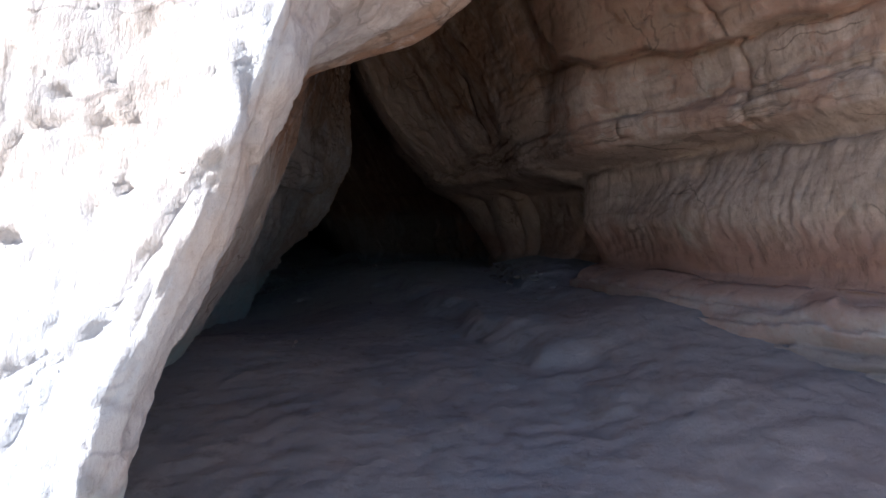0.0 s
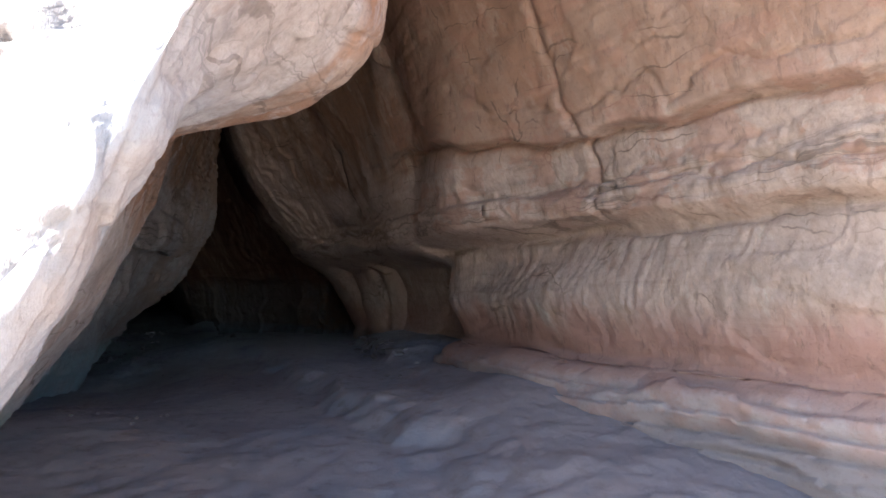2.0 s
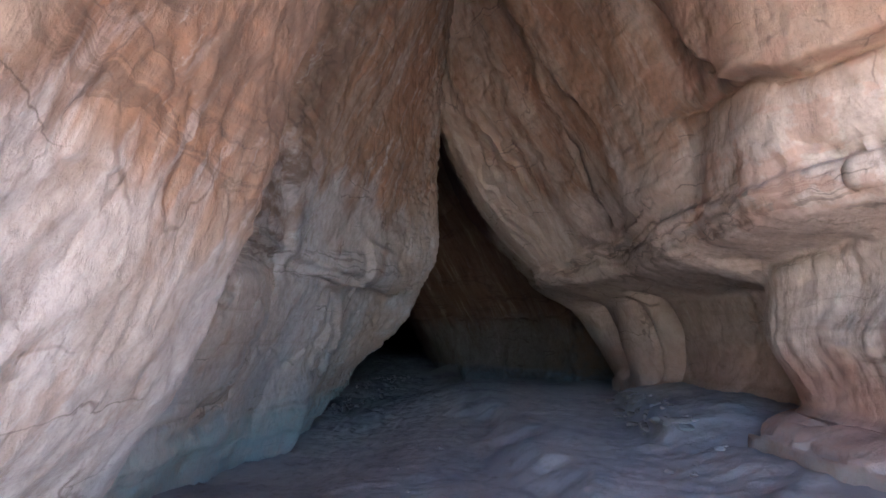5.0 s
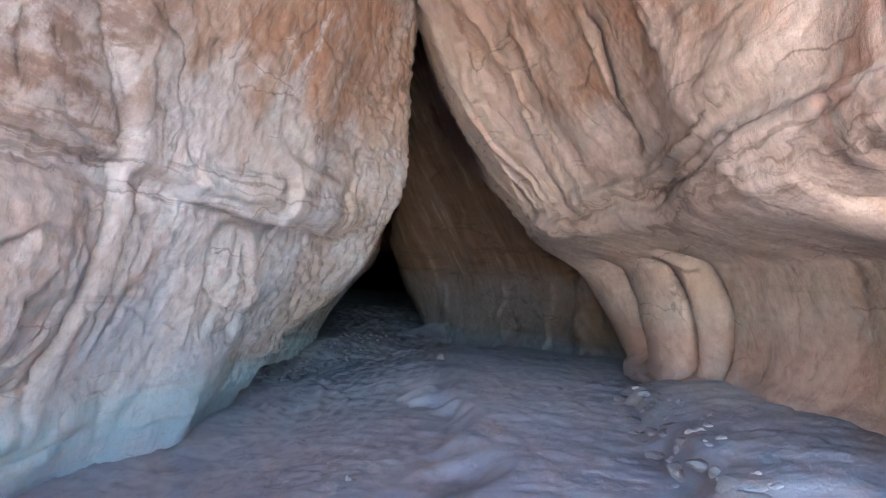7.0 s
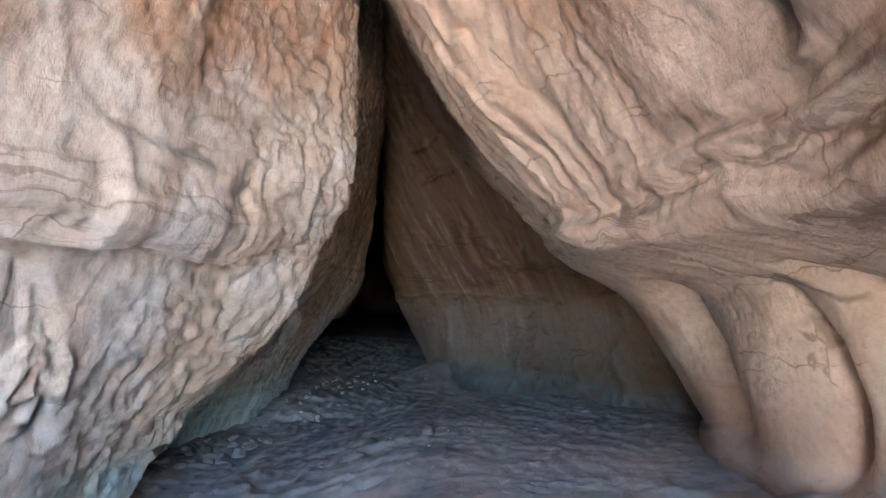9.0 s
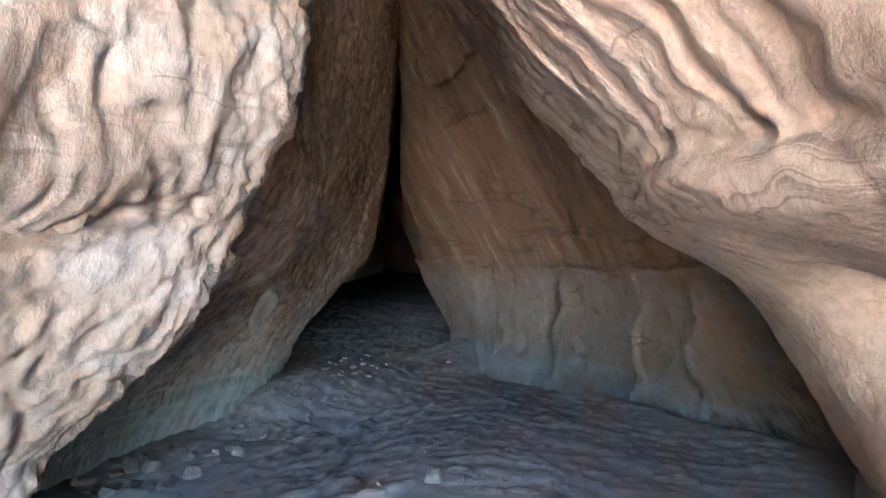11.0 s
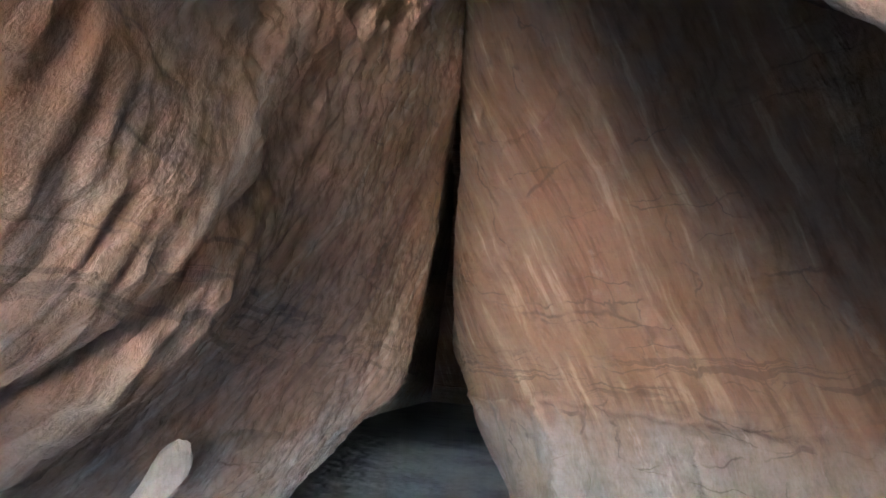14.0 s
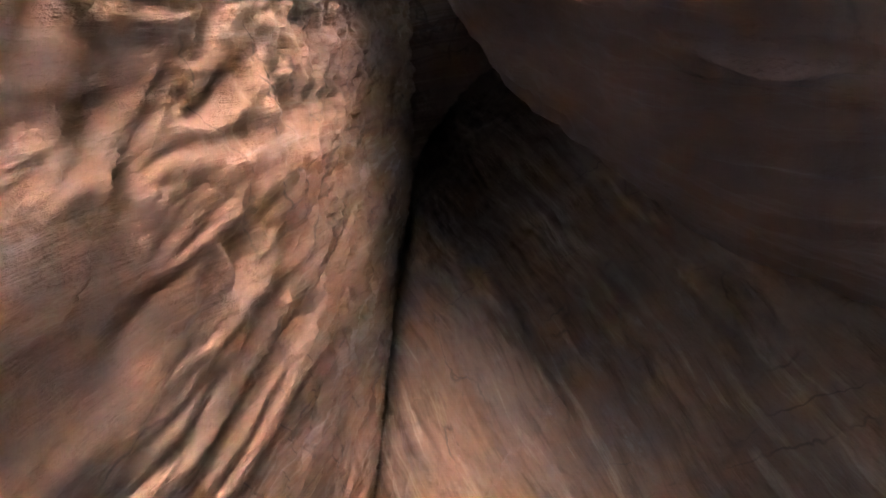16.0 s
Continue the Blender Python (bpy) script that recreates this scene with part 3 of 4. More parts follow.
def rock_relief(P, N, s, flute, bed, chip, fold=0.0, seed=0, extra=None, lump=1.0):
    """Lumps, slanting flutes, beds, flaked chips and grain, pushed out along the normals."""
    X, Y, Z = P[..., 0], P[..., 1], P[..., 2]
    wob = fbm(X * 0.8, Y * 0.8, Z * 0.8, 3, seed)
    wob2 = fbm(X * 2.3, Y * 2.3, Z * 2.3, 3, seed + 5)
    d = 0.07 * lump * (1 - 0.5 * smooth(14, 15, Y)) * fbm(X * 0.9, Y * 0.9, Z * 0.9, 4, seed + 10)
    run = s + fold * Z + 0.12 * wob + 0.04 * wob2
    here = 0.35 + 0.65 * smooth(-0.2, 0.5, vnoise(s * 0.7, Z * 0.5, s * 0 + 2.2, seed + 15))
    d = d + flute * (0.010 * here * ridged(run * 1.7, s * 0 + 3.1, Z * 0.35, 2, seed + 20) + 0.007 * ridged(run * 5.0, s * 0 + 1.1, Z * 0.4, 2, seed + 22) + 0.009 * ridged(run * 13.0, s * 0 + 1.1, Z * 1.2, 2, seed + 24))
    layer = Z + 0.10 * wob + 0.03 * wob2 + 0.02 * s
    step = vnoise(layer * 5.5, s * 0.35, s * 0 + 0.5, seed + 30)
    d = d + bed * (0.035 * np.sign(step) * np.abs(step) ** 0.5 + 0.018 * vnoise(layer * 17, s * 0.9, s * 0, seed + 31))
    edge, val = cells(run * 2.6 + 0.4 * wob2, Z * 1.5 + 0.5 * wob + 0.4 * wob2, s * 0 + 0.5, seed + 50)
    d = d + chip * (0.018 * val - 0.018 * np.exp(-edge * 14))
    edge, val = cells(run * 12 + wob2, Z * 8 + wob2, s * 0 + 0.5, seed + 55)
    d = d + chip * 0.02 * val
    edge, val = cells(run * 6.5 + 0.6 * wob2, Z * 6.5 + 0.6 * wob2, s * 0 + 0.5, seed + 58)
    d = d + 0.022 * smooth(0.6, 1.0, chip) * smooth(0.0, 0.45, edge) * (0.6 + 0.4 * val)
    edge, val = cells(run * 15 + wob2, Z * 13 + wob2, s * 0 + 0.5, seed + 59)
    d = d + 0.014 * smooth(0.6, 1.0, chip) * smooth(0.0, 0.4, edge) * (0.5 + 0.5 * val)
    d = d + (0.004 + 0.008 * chip) * fbm(X * 7, Y * 7, Z * 7, 3, seed + 40, 0.55)
    edge, val = cells(s * 1.15 + 0.35 * wob + 0.15 * wob2, Z * 0.95 + 0.35 * wob + 0.1 * wob2, s * 0 + 0.5, seed + 60)
    edge2, val2 = cells(run * 2.4 + 0.3 * wob2, Z * 1.1 + 0.4 * wob, s * 0 + 0.5, seed + 64)
    facet = smooth(0.1, 0.6, Z) * lump * smooth(14.2, 13.2, Y)
    d = d + facet * (0.020 * val - 0.010 * np.exp(-edge * 20) + 0.010 * val2 - 0.004 * np.exp(-edge2 * 20))
    d = d + (0.001 + 0.011 * chip) * ridged(run * 13, s * 0 + 0.7, Z * 5 + wob2, 2, seed + 45)
    if extra is not None:
        d = d + extra(s, X, Y, Z, wob, wob2)
    return P + N * d[..., None]


def wall(name, stations, levels, step, dz, top, material, label, turned, seed, flute, bed, chip, fold=0.0, extra=None, lump=1.0, split=None):
    zs = np.r_[np.arange(levels[0], -0.1, 0.06), np.arange(-0.1, 3.6, dz), np.arange(3.6, 5.8, 0.024), np.arange(5.8, top, 0.05)]
    P, s = loft(stations, levels, zs, step)
    N = normals(P)
    if turned:
        N = -N
    Y, Z = P[..., 1], P[..., 2]
    P = rock_relief(P, N, s, flute(Y, Z) * (0.3 + 0.7 * smooth(0.0, 0.6, Z)), bed(Y, Z), chip(Y, Z) * smooth(-0.6, 0.1, Z), fold(Y) if callable(fold) else fold, seed, extra, lump)
    if split:
        k = int(np.argmax((Y[:, 60] > split) & (P[:, 60, 0] < 0)))
        front = sheet("boulder", P[:k + 1], material, turned)
        tagged(front, "huge pale sandstone boulder overhanging the cave mouth, its face sunlit", "boulder")
        P = P[k:]
    ob = sheet(name, P, material, turned)
    return tagged(ob, label, "rock wall", kind="structure")


def left_extra(s, X, Y, Z, wob, wob2):
    """The pale bed that stands out at 1.9 m, and the joint that runs up the wall."""
    zl = Z + 0.06 * wob
    block = 0.09 * smooth(11.35, 11.5, Y + 0.1 * wob2) * smooth(12.45, 12.2, Y) * smooth(1.84, 1.90, zl) * smooth(2.45, 2.30, zl + 0.1 * wob2)
    shelf = 0.12 * smooth(1.80, 1.86, zl) * smooth(2.25, 1.98, zl) * smooth(9.9, 10.5, Y) * smooth(13.2, 12.5, Y) + block
    at = 9.62 - 0.62 * np.maximum(Z - 2.05, 0) + 0.08 * wob2
    joint = -0.14 * np.exp(-np.abs(Y - at) / 0.045) * smooth(0.3, 0.8, Z) - 0.10 * smooth(0.0, 0.06, at - Y) * smooth(1.6, 2.0, Z) * smooth(6.6, 7.2, Y)
    # arched pocket with a curled flake at its bottom
    side = (Y - 11.22 - 0.36 * (1.65 - Z) + 0.05 * wob2) / (0.27 + 0.10 * (1.7 - Z))
    inside = smooth(1.10, 0.96, np.abs(side)) * smooth(1.80, 1.72, Z + 0.10 * side ** 2) * smooth(0.55, 0.80, Z)
    ring = ((Y - 11.62) / 0.20) ** 2 + ((Z - 0.98) / 0.30) ** 2
    hollow = inside * (-0.12 + 0.016 * ridged(Y * 9 + 1.5 * Z, s * 0 + 2.2, Z * 1.4, 3, 161)) + smooth(1.15, 0.85, ring) * (0.07 + 0.02 * np.sin(13 * np.sqrt(ring)))
    cut_ = -0.08 * np.exp(-np.abs(Z - 0.42 - 0.1 * wob - 0.03 * (Y - 8)) / 0.03) * smooth(10, 9, Y) * smooth(6.5, 7.2, Y)
    cut_ = cut_ - 0.05 * np.exp(-np.abs(Z - 0.62 - 0.12 * wob - 0.06 * (Y - 8)) / 0.02) * smooth(9.4, 9.0, Y) * smooth(6.5, 7.2, Y)
    face = smooth(3.3, 2.7, Y) * smooth(-0.15, -0.45, X)
    pits = 0
    for x, z, w in ((-0.92, 1.52, 0.04), (-1.15, 1.08, 0.05), (-0.62, 1.80, 0.035), (-1.35, 1.72, 0.03), (-0.70, 1.22, 0.02)):
        pits = pits - 0.04 * np.exp(-(((X - x + 0.5 * (Z - z)) / w) ** 2 + ((Z - z) / (0.6 * w)) ** 2) ** 2)
    scars = -0.02 * smooth(0.84, 0.93, vnoise(X * 14, Y * 14, Z * 26, 140))
    slant = Y - 0.40 * Z + 0.10 * wob + 0.06 * wob2
    deep = smooth(13.9, 14.7, Y)
    coarse = deep * (0.009 * ridged(slant * 2.6, s * 0 + 1.7, Z * 0.25, 2, 151) + 0.012 * ridged(slant * 7, s * 0 + 0.3, Z * 0.35, 3, 152) + 0.007 * ridged(slant * 18, s * 0 + 0.3, Z * 1.2, 2, 154) + 0.008 * fbm(X * 14, Y * 14, Z * 8, 3, 153, 0.65))
    edge_run = Y - 0.22 * Z + 0.05 * wob + 0.03 * wob2
    coarse = coarse + smooth(15.6, 16.4, Y) * (-0.03 + 0.030 * ridged(edge_run * 3.6, s * 0 + 4.1, Z * 0.15, 2, 163) + 0.014 * ridged(edge_run * 11, s * 0 + 4.7, Z * 0.4, 2, 165))
    crumb = smooth(2.3, 3.0, Z - 0.5 * (Y - 15.5))
    coarse = coarse + deep * (0.35 + 0.65 * crumb) * (0.022 * ridged(X * 4.5 + wob2, Y * 4.5, Z * 3.5 + wob2, 3, 156) + 0.010 * ridged(X * 15, Y * 15, Z * 11 + wob2, 2, 158))
    # the long hollow that runs slantwise up the inner wall
    gully = Y - 15.25 - 0.62 * (Z - 2.0) + 0.12 * wob2
    coarse = coarse - 0.08 * smooth(14.3, 14.8, Y) * np.exp(-(gully / 0.13) ** 2) * smooth(1.3, 1.8, Z) * smooth(3.1, 2.7, Z) + 0.02 * deep * np.exp(-((gully + 0.30) / 0.14) ** 2) * smooth(3.2, 2.6, Z)
    return shelf + joint + hollow + cut_ + coarse + face * (pits + scars)


def right_extra(s, X, Y, Z, wob, wob2):
    """Open bedding cracks on the entrance side and the standing ribs in the alcove."""
    front = smooth(9.4, 8.6, Y)
    zc = 2.56 + 0.2 * np.clip(Y - 6.5, 0, 3) + 0.06 * wob + 0.04 * wob2
    crack_1 = -0.10 * np.exp(-np.abs(Z - zc) / 0.028) * front
    crack_2 = -0.09 * np.exp(-np.abs(Z - 1.72 - 0.05 * wob - 0.03 * wob2) / 0.03) * front
    crack_3 = -0.05 * np.exp(-np.abs(Z - 2.12 - 0.1 * wob - 0.08 * wob2) / 0.02) * front - 0.04 * np.exp(-np.abs(Z - zc - 0.30 - 0.1 * wob2) / 0.018) * front * smooth(7.4, 6.8, Y)
    crack_3 = crack_3 - 0.06 * np.exp(-np.abs(Y - 6.15 + 0.08 * wob2 - 0.1 * (Z - 2.5)) / 0.022) * smooth(1.75, 1.9, Z) * smooth(4.4, 4.0, Z)
    # proud slab above the crack, ending in a slanting edge, and the fold further in
    slab = 0.15 * smooth(0.0, 0.05, Z - zc) * smooth(0.05, -0.05, Y - 7.85 - 0.85 * (Z - 2.85) - 0.06 * wob2)
    fold = 0.13 * smooth(0.06, -0.06, Y - 10.0 - 0.42 * (Z - 2.5) - 0.10 * wob2) * smooth(2.25, 2.45, Z) * smooth(8.6, 9.4, Y)
    slot = -0.16 * np.exp(-np.abs(Y - 11.1 + 0.15 * (Z - 2.9) - 0.05 * wob2) / 0.05) * smooth(2.35, 2.6, Z) * smooth(3.6, 3.2, Z)
    slot = slot - 0.08 * smooth(0.0, 0.10, Y - 11.15 - 0.05 * wob2) * smooth(11.9, 11.5, Y) * smooth(2.3, 2.6, Z)
    beds = 0.04 * np.tanh(4 * vnoise((Z + 0.05 * wob) * 9, s * 1.2, s * 0, 171)) * bump_at(Z, 2.22, 0.16) * smooth(9.2, 9.8, Y) * smooth(12.9, 12.2, Y)
    alcove = smooth(9.6, 10.2, Y) * smooth(15.1, 14.8, Y) * smooth(1.72, 1.50, Z + 0.05 * wob2) * smooth(0.35, 0.65, Z)
    ribs = 0.10 * bump_at(Y, 13.45, 0.42) * bump_at(Z, 1.0, 0.42) + 0.05 * bump_at(Y, 12.62, 0.12) - 0.05 * bump_at(Z, 0.75, 0.3) * smooth(12.3, 11.9, Y)
    for y, w, deep in ((14.2, 0.17, 0.22), (12.86, 0.07, 0.17), (12.40, 0.09, 0.20), (10.7, 0.16, 0.05)):
        ribs = ribs - deep * np.exp(-(np.abs(Y - y - 0.07 * np.sin(4.5 * Z + y) - 0.05 * wob) / w) ** 1.4)
    ribs = ribs * alcove
    tread = (Z + 0.04 * wob + 0.02 * wob2) * 8
    ledges = 0.10 * (tread - np.floor(tread)) ** 0.5 * smooth(0.62, 0.5, Z) * smooth(9.6, 9.0, Y)
    lip = smooth(11.8, 12.8, Y) * smooth(1.9, 2.15, Z)
    along = Y + 0.12 * wob + 0.10 * wob2
    beds = beds + lip * (-0.035 + 0.038 * ridged(along * 2.4, s * 0 + 5.3, Z * 0.4, 2, 191) + 0.022 * ridged(along * 7.5, s * 0 + 5.9, Z * 0.8, 2, 193) + 0.008 * fbm(X * 12, Y * 12, Z * 12, 2, 195))
    beds = beds + 0.03 * np.tanh(5 * vnoise((Z + 0.06 * wob) * 11, s * 0.8, s * 0, 197)) * bump_at(Z, 2.05, 0.14) * smooth(12.0, 12.6, Y) * smooth(15.3, 14.9, Y)
    ribs = ribs + slab + fold + slot + beds
    return crack_1 + crack_2 + crack_3 + ribs + ledges


def back_extra(s, X, Y, Z, wob, wob2):
    """Upright cracks in the lower part of the back wall."""
    out = 0
    for x, top, lean in ((-1.3, 1.5, 0.0), (-0.17, 1.5, 0.03), (0.45, 1.6, -0.02), (-2.5, 1.9, -0.3)):
        out = out - 0.15 * np.exp(-np.abs(X - x - lean * Z - 0.05 * wob2 - 0.04 * np.sin(7 * Z)) / 0.025) * smooth(top, top - 0.3, Z)
    tilt = X + 0.42 * Z + 0.10 * wob2 + 0.2 * wob
    out = out + smooth(1.5, 2.2, Z) * (-0.03 + 0.040 * ridged(tilt * 1.9, s * 0 + 0.4, Z * 0.2, 2, 181) + 0.018 * ridged(tilt * 6, s * 0 + 0.9, Z * 0.4, 2, 182))
    out = out + smooth(1.7, 1.4, Z) * 0.030 * ridged(X * 4 + 0.2 * Z + 0.5 * wob2, s * 0 + 0.6, Z * 0.5, 2, 183)
    flaked = np.maximum(np.abs(X + 2.65 + 0.30 * (Z - 4.2)) / 0.55, np.abs(Z - 4.35 - 0.12 * X + 0.1 * wob2) / 0.32)
    out = out - 0.05 * smooth(1.05, 0.97, flaked + 0.10 * wob2)
    return out - 0.05 * np.exp(-np.abs(Z - 1.62 - 0.1 * wob - 0.05 * wob2) / 0.025)


wall("wall_left", LEFT, LEFT_Z, 0.022, 0.02, 9.0, rock_left,
     "leaning sandstone wall, pale grey below and orange above", False, 1,
     lambda y, z: 0.12 + 0.45 * smooth(13.6, 14.4, y), lambda y, z: 0.15 + 1.6 * bump_at(z, 1.95, 0.22) * smooth(12.4, 11.7, y) * smooth(8.5, 9.5, y) + 0.5 * smooth(9.8, 9.3, y) * smooth(6.4, 6.8, y) + 0.8 * smooth(0.5, 0.2, z) * smooth(6.4, 6.8, y),
     lambda y, z: 0.3 + 0.68 * smooth(11.8, 12.8, y) * smooth(14.4, 13.6, y) - 0.15 * smooth(14, 15, y), 0.45, left_extra, split=6.55)
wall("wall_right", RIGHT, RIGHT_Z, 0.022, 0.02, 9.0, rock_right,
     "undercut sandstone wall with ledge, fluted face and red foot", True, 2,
     lambda y, z: 0.15 + 0.75 * smooth(1.75, 1.6, z) * smooth(0.6, 1.2, z) * smooth(9.4, 8.8, y) + 0.3 * smooth(10, 11, y) * smooth(2, 2.5, z),
     lambda y, z: 0.12 + 0.18 * smooth(10, 9, y) + 1.4 * bump_at(z, 2.15, 0.2) + 1.0 * smooth(0.55, 0.4, z),
     lambda y, z: 0.10 + 0.35 * bump_at(z, 2.15, 0.2), lambda y: -0.55 * smooth(8.6, 9.8, y), right_extra, lump=0.6)
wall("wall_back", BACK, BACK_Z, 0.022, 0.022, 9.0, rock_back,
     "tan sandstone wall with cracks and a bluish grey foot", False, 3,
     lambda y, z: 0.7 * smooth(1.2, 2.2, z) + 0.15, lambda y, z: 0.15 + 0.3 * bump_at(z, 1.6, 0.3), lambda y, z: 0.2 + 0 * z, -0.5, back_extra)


# ---- ground ----
def ground_height(X, Y):
    z = -0.35 + 0.35 * smooth(2.0, 6.5, Y) - 0.1 * smooth(14, 20, Y)
    # lower along the left wall
    z = z - 0.36 * smooth(-0.9, -2.9, X + 0.10 * (Y - 12)) * smooth(6.5, 10.0, Y) * smooth(19.0, 16.5, Y)
    n = 0.25 * vnoise(X * 1.3, Y * 1.3, X * 0, 64) + 0.12 * vnoise(X * 4, Y * 4, X * 0, 65)
    # slab along the right wall, with a broken edge
    along = X + 0.28 * np.clip(Y - 8, -4, 9) + n
    z = z + 0.20 * smooth(0.15, 0.55, along) * smooth(4.5, 6.5, Y) * smooth(14.5, 12.5, Y) + 0.14 * smooth(1.0, 2.0, X + n) * smooth(3.0, 5.0, Y) * smooth(15.0, 13.0, Y)
    kerb = X - 1.22 + 0.06 * (Y - 10) + 0.35 * n
    z = z + 0.16 * smooth(-0.10, 0.06, kerb) * smooth(8.6, 9.4, Y) * smooth(13.6, 12.8, Y)
    # slab that ends in a step before the back wall
    w = np.minimum(18.35 - X, 19.33 + 0.6 * X) - Y + 0.35 * n
    z = z + 0.22 * smooth(0.06, 0.16, w) * smooth(12.5, 14.5, Y) * smooth(-3.9, -3.0, X + n) - 0.26 * bump_at(w, -0.08, 0.17) * smooth(-3.8, -3.0, X)
    # earth heap where the passage turns, rise of the passage floor, rubble along the left wall
    z = z + 0.42 * np.exp(-((X + 2.85) / 0.8) ** 2 - ((Y - 21.7) / 1.0) ** 2)
    z = z + 0.5 * smooth(21, 27, Y)
    z = z + 0.16 * bump_at(X + 4.4 + 0.5 * n, 0, 0.8) * smooth(17, 18.5, Y) * smooth(23, 21, Y)
    return z


def rubble(X, Y):
    """Trodden clods and small flat stones set in dust."""
    a = 0.5 * vnoise(X * 3, Y * 3, X * 0, 71) + 0.25 * vnoise(X * 9, Y * 9, X * 0, 70)
    edge, val = cells(X * 2.6 + a, Y * 5.5 + a, X * 0 + 0.5, 72)
    edge2, val2 = cells(X * 8 + a, Y * 13 + a, X * 0 + 0.5, 75)
    # broken ground along the left wall and before the back wall, smooth trodden dust between
    beside = smooth(-0.9, -2.2, X + 0.10 * (Y - 12) + 0.5 * a) * smooth(5.5, 7.5, Y)
    rough = (1 - 0.8 * smooth(18.5, 20.5, Y)) * (0.12 + 0.55 * beside + 0.25 * smooth(0.0, 0.6, fbm(X * 0.6, Y * 0.6, X * 0, 3, 77)))
    lump = smooth(0.0, 0.5, edge) * smooth(-0.2, 0.9, val)
    lump2 = smooth(0.0, 0.4, edge2) * smooth(0.3, 0.9, val2)
    ripple = ridged(X * 1.6 + a, Y * 4.2 + a, X * 0, 3, 83)
    return rough * (0.030 * lump + 0.022 * lump2) + (0.004 + 0.018 * smooth(11.5, 13.5, Y) * smooth(19.0, 17.5, Y)) * ripple * (0.4 + rough) + 0.012 * fbm(X * 5, Y * 6, X * 0, 4, 80, 0.6)


def ground():
    xs = np.r_[-400, -120, -40, -20, -12, np.arange(-9, 6, 0.035), 6.5, 8, 12, 20, 40, 120, 400]
    ys = np.r_[-400, -120, -40, -15, -6, np.arange(-2, 28, 0.035), 29, 32, 40, 120, 400]
    X, Y = np.meshgrid(xs, ys, indexing="ij")
    Z = ground_height(X, Y)
    near = smooth(14, 9, np.abs(X)) * smooth(34, 28, Y) * smooth(-9, -3, Y)
    Z = Z + near * (0.030 * fbm(X * 0.9, Y * 0.9, X * 0, 2, 60) + rubble(X, Y) + 0.006 * fbm(X * 15, Y * 15, X * 0, 2, 61))
    ob = sheet("ground", np.stack([X, Y, Z], -1), ground_mat)
    return tagged(ob, "grey dusty uneven rock and earth floor", "ground", kind="structure")


ground()

# ---- ceiling: out of view, added to keep light from above out ----
def ceiling():
    xs, ys = np.arange(-30, 7, 0.3), np.arange(2.7, 66, 0.3)
    X, Y = np.meshgrid(xs, ys, indexing="ij")
    Z = 4.8 + 1.8 * smooth(7, 9.5, Y) + 1.9 * smooth(13.5, 15.5, Y) + 0.25 * fbm(X * 0.5, Y * 0.5, X * 0, 4, 90)
    ob = sheet("ceiling", np.stack([X, Y, Z], -1), rock_left, True)
    return tagged(ob, "unseen rock roof added to close the cleft and block light from above", "ceiling", kind="structure")


ceiling()


# ---- loose stones ----
def stone_mesh(seed, flat):
    """A broken stone: a ball cut by random planes, edges worn."""
    rnd = random.Random(seed)
    bm = bmesh.new()
    bmesh.ops.create_icosphere(bm, subdivisions=3, radius=1.0)
    planes = []
    for _ in range(9):
        n = Vector((rnd.uniform(-1, 1), rnd.uniform(-1, 1), rnd.uniform(-1, 1))).normalized()
        planes.append((n, rnd.uniform(0.55, 0.85)))
    for v in bm.verts:
        for n, d in planes:
            over = v.co.dot(n) - d
            if over > 0:
                v.co -= n * over * 0.92
        v.co += v.co.normalized() * 0.06 * noise.noise(v.co * 2.5 + Vector((seed, 0, 0)))
        v.co.z *= flat
    me = bpy.data.meshes.new("stone")
    bm.to_mesh(me)
    bm.free()
    return me


stone_mat = rock_material("loose_stone", (0.27, 0.25, 0.245), (0.26, 0.23, 0.21), (0.24, 0.20, 0.18), (0.26, 0.25, 0.255), 3.0)
STONES = [stone_mesh(k, f) for k, f in ((3, 0.62), (8, 0.5), (15, 0.75), (21, 0.45), (34, 0.6))]
for me in STONES:
    me.materials.append(stone_mat)


def ground_at(x, y):
    a, b = np.array([[x]]), np.array([[y]])
    return float((ground_height(a, b) + 0.035 * fbm(a * 0.9, b * 0.9, a * 0, 4, 60) + rubble(a, b))[0, 0])


def stone(x, y, size, rnd, label, group):
    ob = new("stone", STONES[rnd.randrange(len(STONES))])
    k = size * rnd.uniform(0.85, 1.15)
    ob.matrix_world = Matrix.LocRotScale((x, y, ground_at(x, y) + 0.22 * size), Euler((rnd.uniform(-0.3, 0.3), rnd.uniform(-0.3, 0.3), rnd.uniform(0, 6.3))), (k, k * rnd.uniform(0.7, 1), k))
    return tagged(ob, label, "stone", group)


rnd = random.Random(5)
for _ in range(34):
    stone(-4.55 + rnd.uniform(-0.45, 0.5), 15.7 + rnd.uniform(-0.7, 0.9), rnd.uniform(0.035, 0.11), rnd, "rough grey stone in a heap at the wall foot", "stones at the left wall foot")
for _ in range(55):
    y = rnd.uniform(16.8, 21)
    stone(-4.35 - 0.15 * (y - 18) + rnd.gauss(0.25, 0.35), y, rnd.uniform(0.02, 0.065), rnd, "small grey stone lying in trodden dust", "stones by the passage")
for _ in range(40):
    y = rnd.uniform(6.5, 16)
    stone(-1.4 - 0.06 * (y - 8) + rnd.gauss(0, 0.8), y, rnd.uniform(0.012, 0.03), rnd, "small pale pebble on dusty ground", "pebbles on the cave floor")
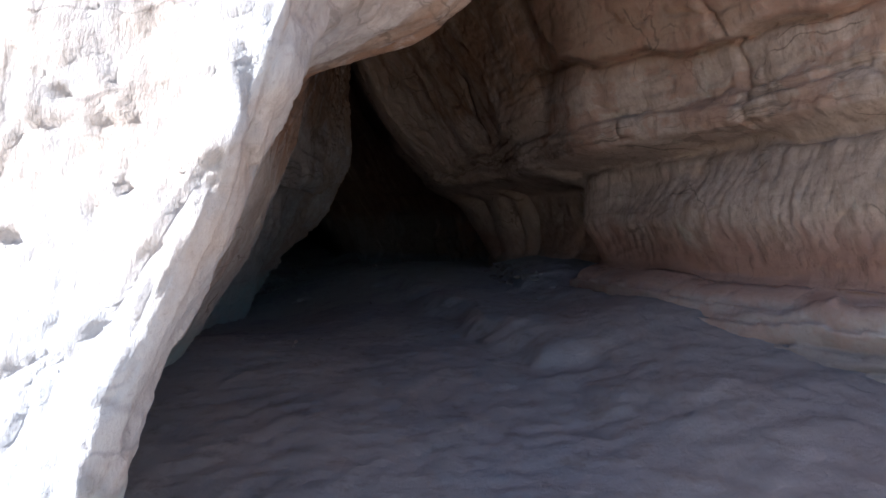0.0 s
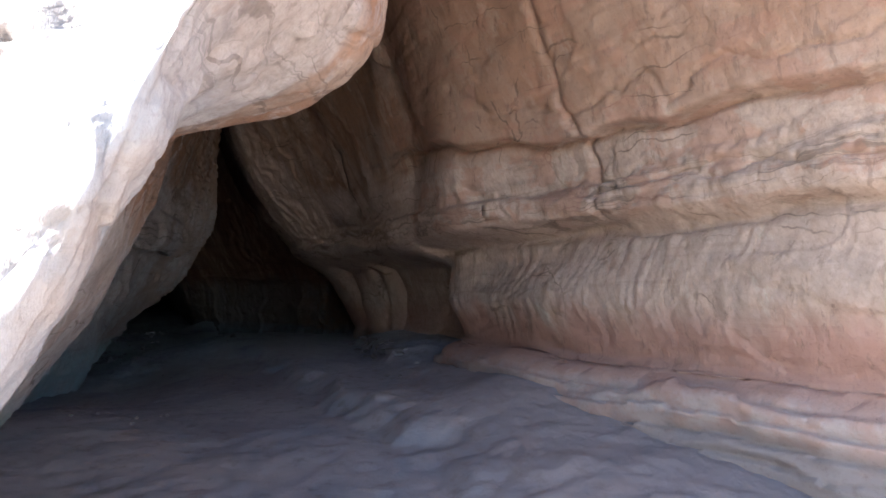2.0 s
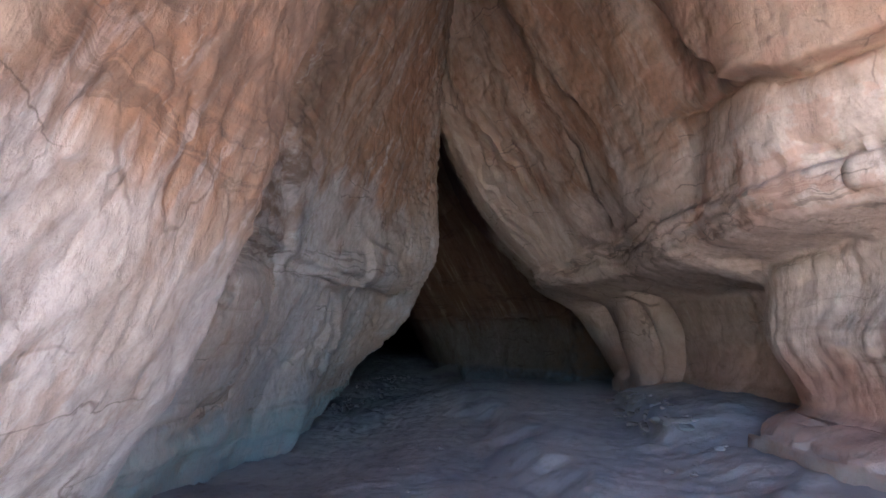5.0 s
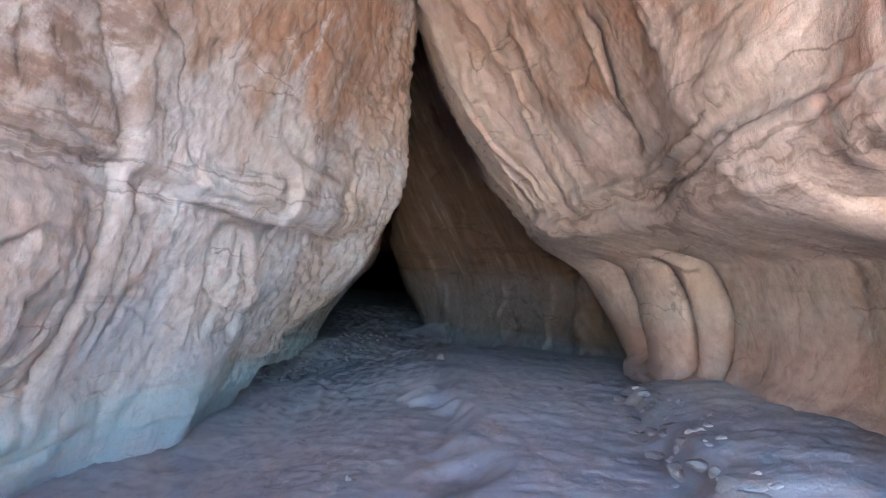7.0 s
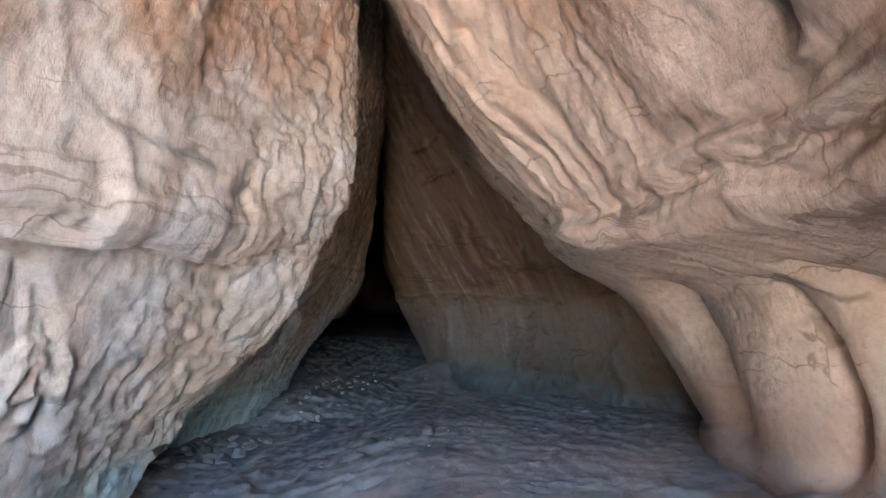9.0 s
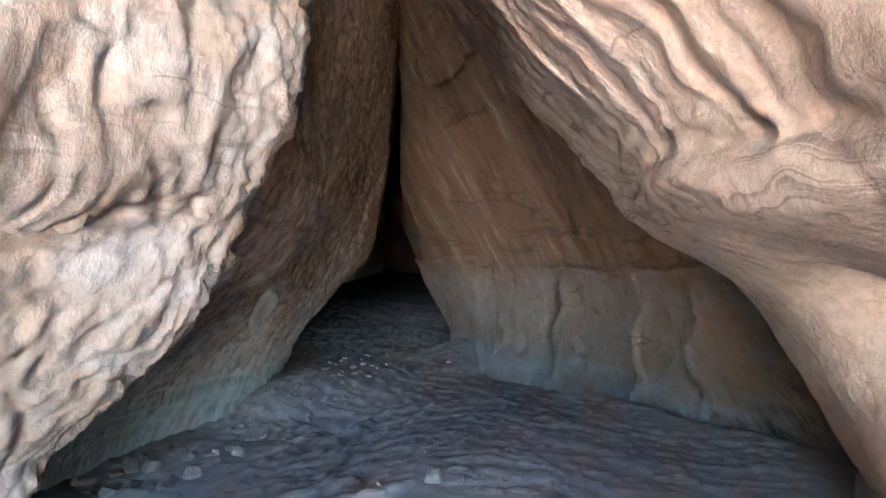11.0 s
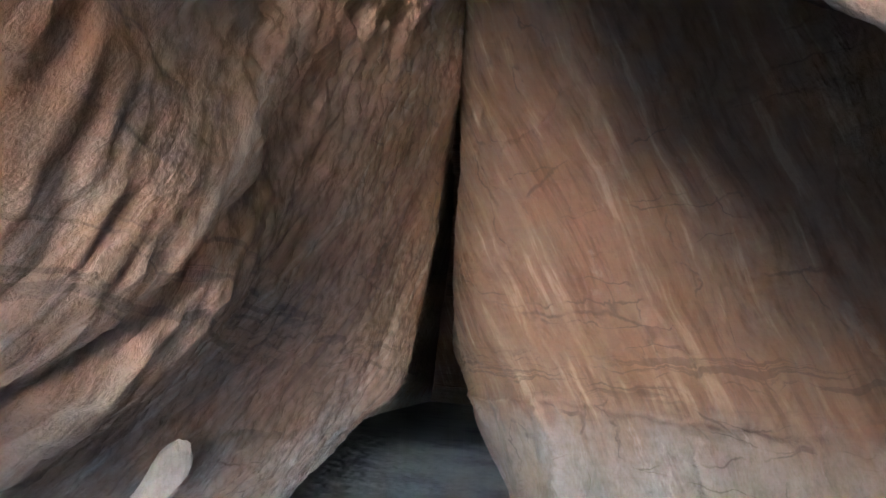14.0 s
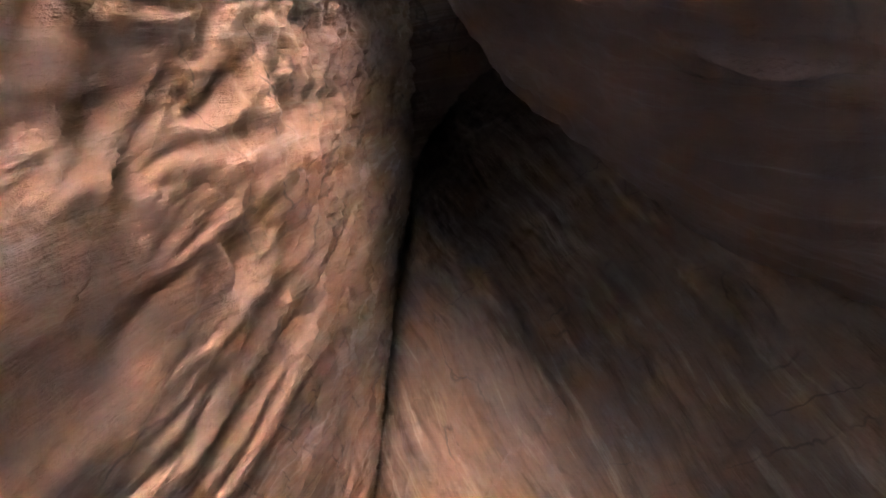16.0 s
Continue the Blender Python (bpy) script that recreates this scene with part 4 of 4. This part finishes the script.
for _ in range(30):
    y = rnd.uniform(8.0, 13)
    stone(1.25 - 0.08 * (y - 10) + rnd.gauss(0, 0.18), y, rnd.uniform(0.02, 0.05), rnd, "pale broken stone beside the bench", "stones along the right wall")
for x, y, z in ((-4.55, 19.3, 0.075), (-3.05, 20.6, 0.05), (-1.45, 14.9, 0.09)):
    stone(x, y, z, rnd, "pale rounded stone on the dusty floor", "single stones")

# broken blocks along the bench, and the flake that leans in the hollow of the left wall
block_mat = rock_material("bench_block", (0.23, 0.215, 0.215), (0.22, 0.195, 0.18), (0.21, 0.17, 0.15), (0.225, 0.21, 0.21), 3.0)
BLOCKS = [stone_mesh(k, f) for k, f in ((51, 0.5), (57, 0.42), (63, 0.6))]
for me in BLOCKS:
    me.name = "rock_block"
    me.materials.append(block_mat)
for k in range(18):
    y = 9.2 + 0.2 * k + rnd.uniform(-0.1, 0.1)
    x = 1.20 - 0.06 * (y - 10) + rnd.uniform(-0.12, 0.10)
    size = rnd.uniform(0.06, 0.15)
    ob = new("rock_block", BLOCKS[k % 3])
    ob.matrix_world = Matrix.LocRotScale((x, y, ground_at(x, y) - 0.16 * size), Euler((rnd.uniform(-0.2, 0.2), rnd.uniform(-0.25, 0.1), rnd.uniform(0, 6.3))), (size, size * rnd.uniform(0.7, 1.2), size))
    tagged(ob, "broken pale grey rock block along the bench edge", "rock", "blocks along the bench")
flake = new("rock_flake", BLOCKS[1].copy())
flake.data.name = "rock_flake"
for v in flake.data.vertices:
    a = v.co.z
    w = 1.0 - 0.35 * a + 0.35 * math.sin(7 * a + 3 * v.co.y) * 0.6
    v.co = (v.co.x * w + 0.4 * math.sin(3.5 * a), v.co.y * w + 0.35 * math.sin(5 * a + 1), a)
flake.data.materials.clear()
flake.data.materials.append(rock_material("pale_flake", (0.44, 0.42, 0.41), (0.38, 0.34, 0.31), (0.36, 0.31, 0.28), (0.42, 0.40, 0.39), 3.0))
flake.matrix_world = Matrix.LocRotScale((-3.76, 16.42, 1.16), Euler((0.25, 0.35, 0.5)), (0.10, 0.09, 0.66))
tagged(flake, "pale upright rock flake standing out of the wall", "rock")
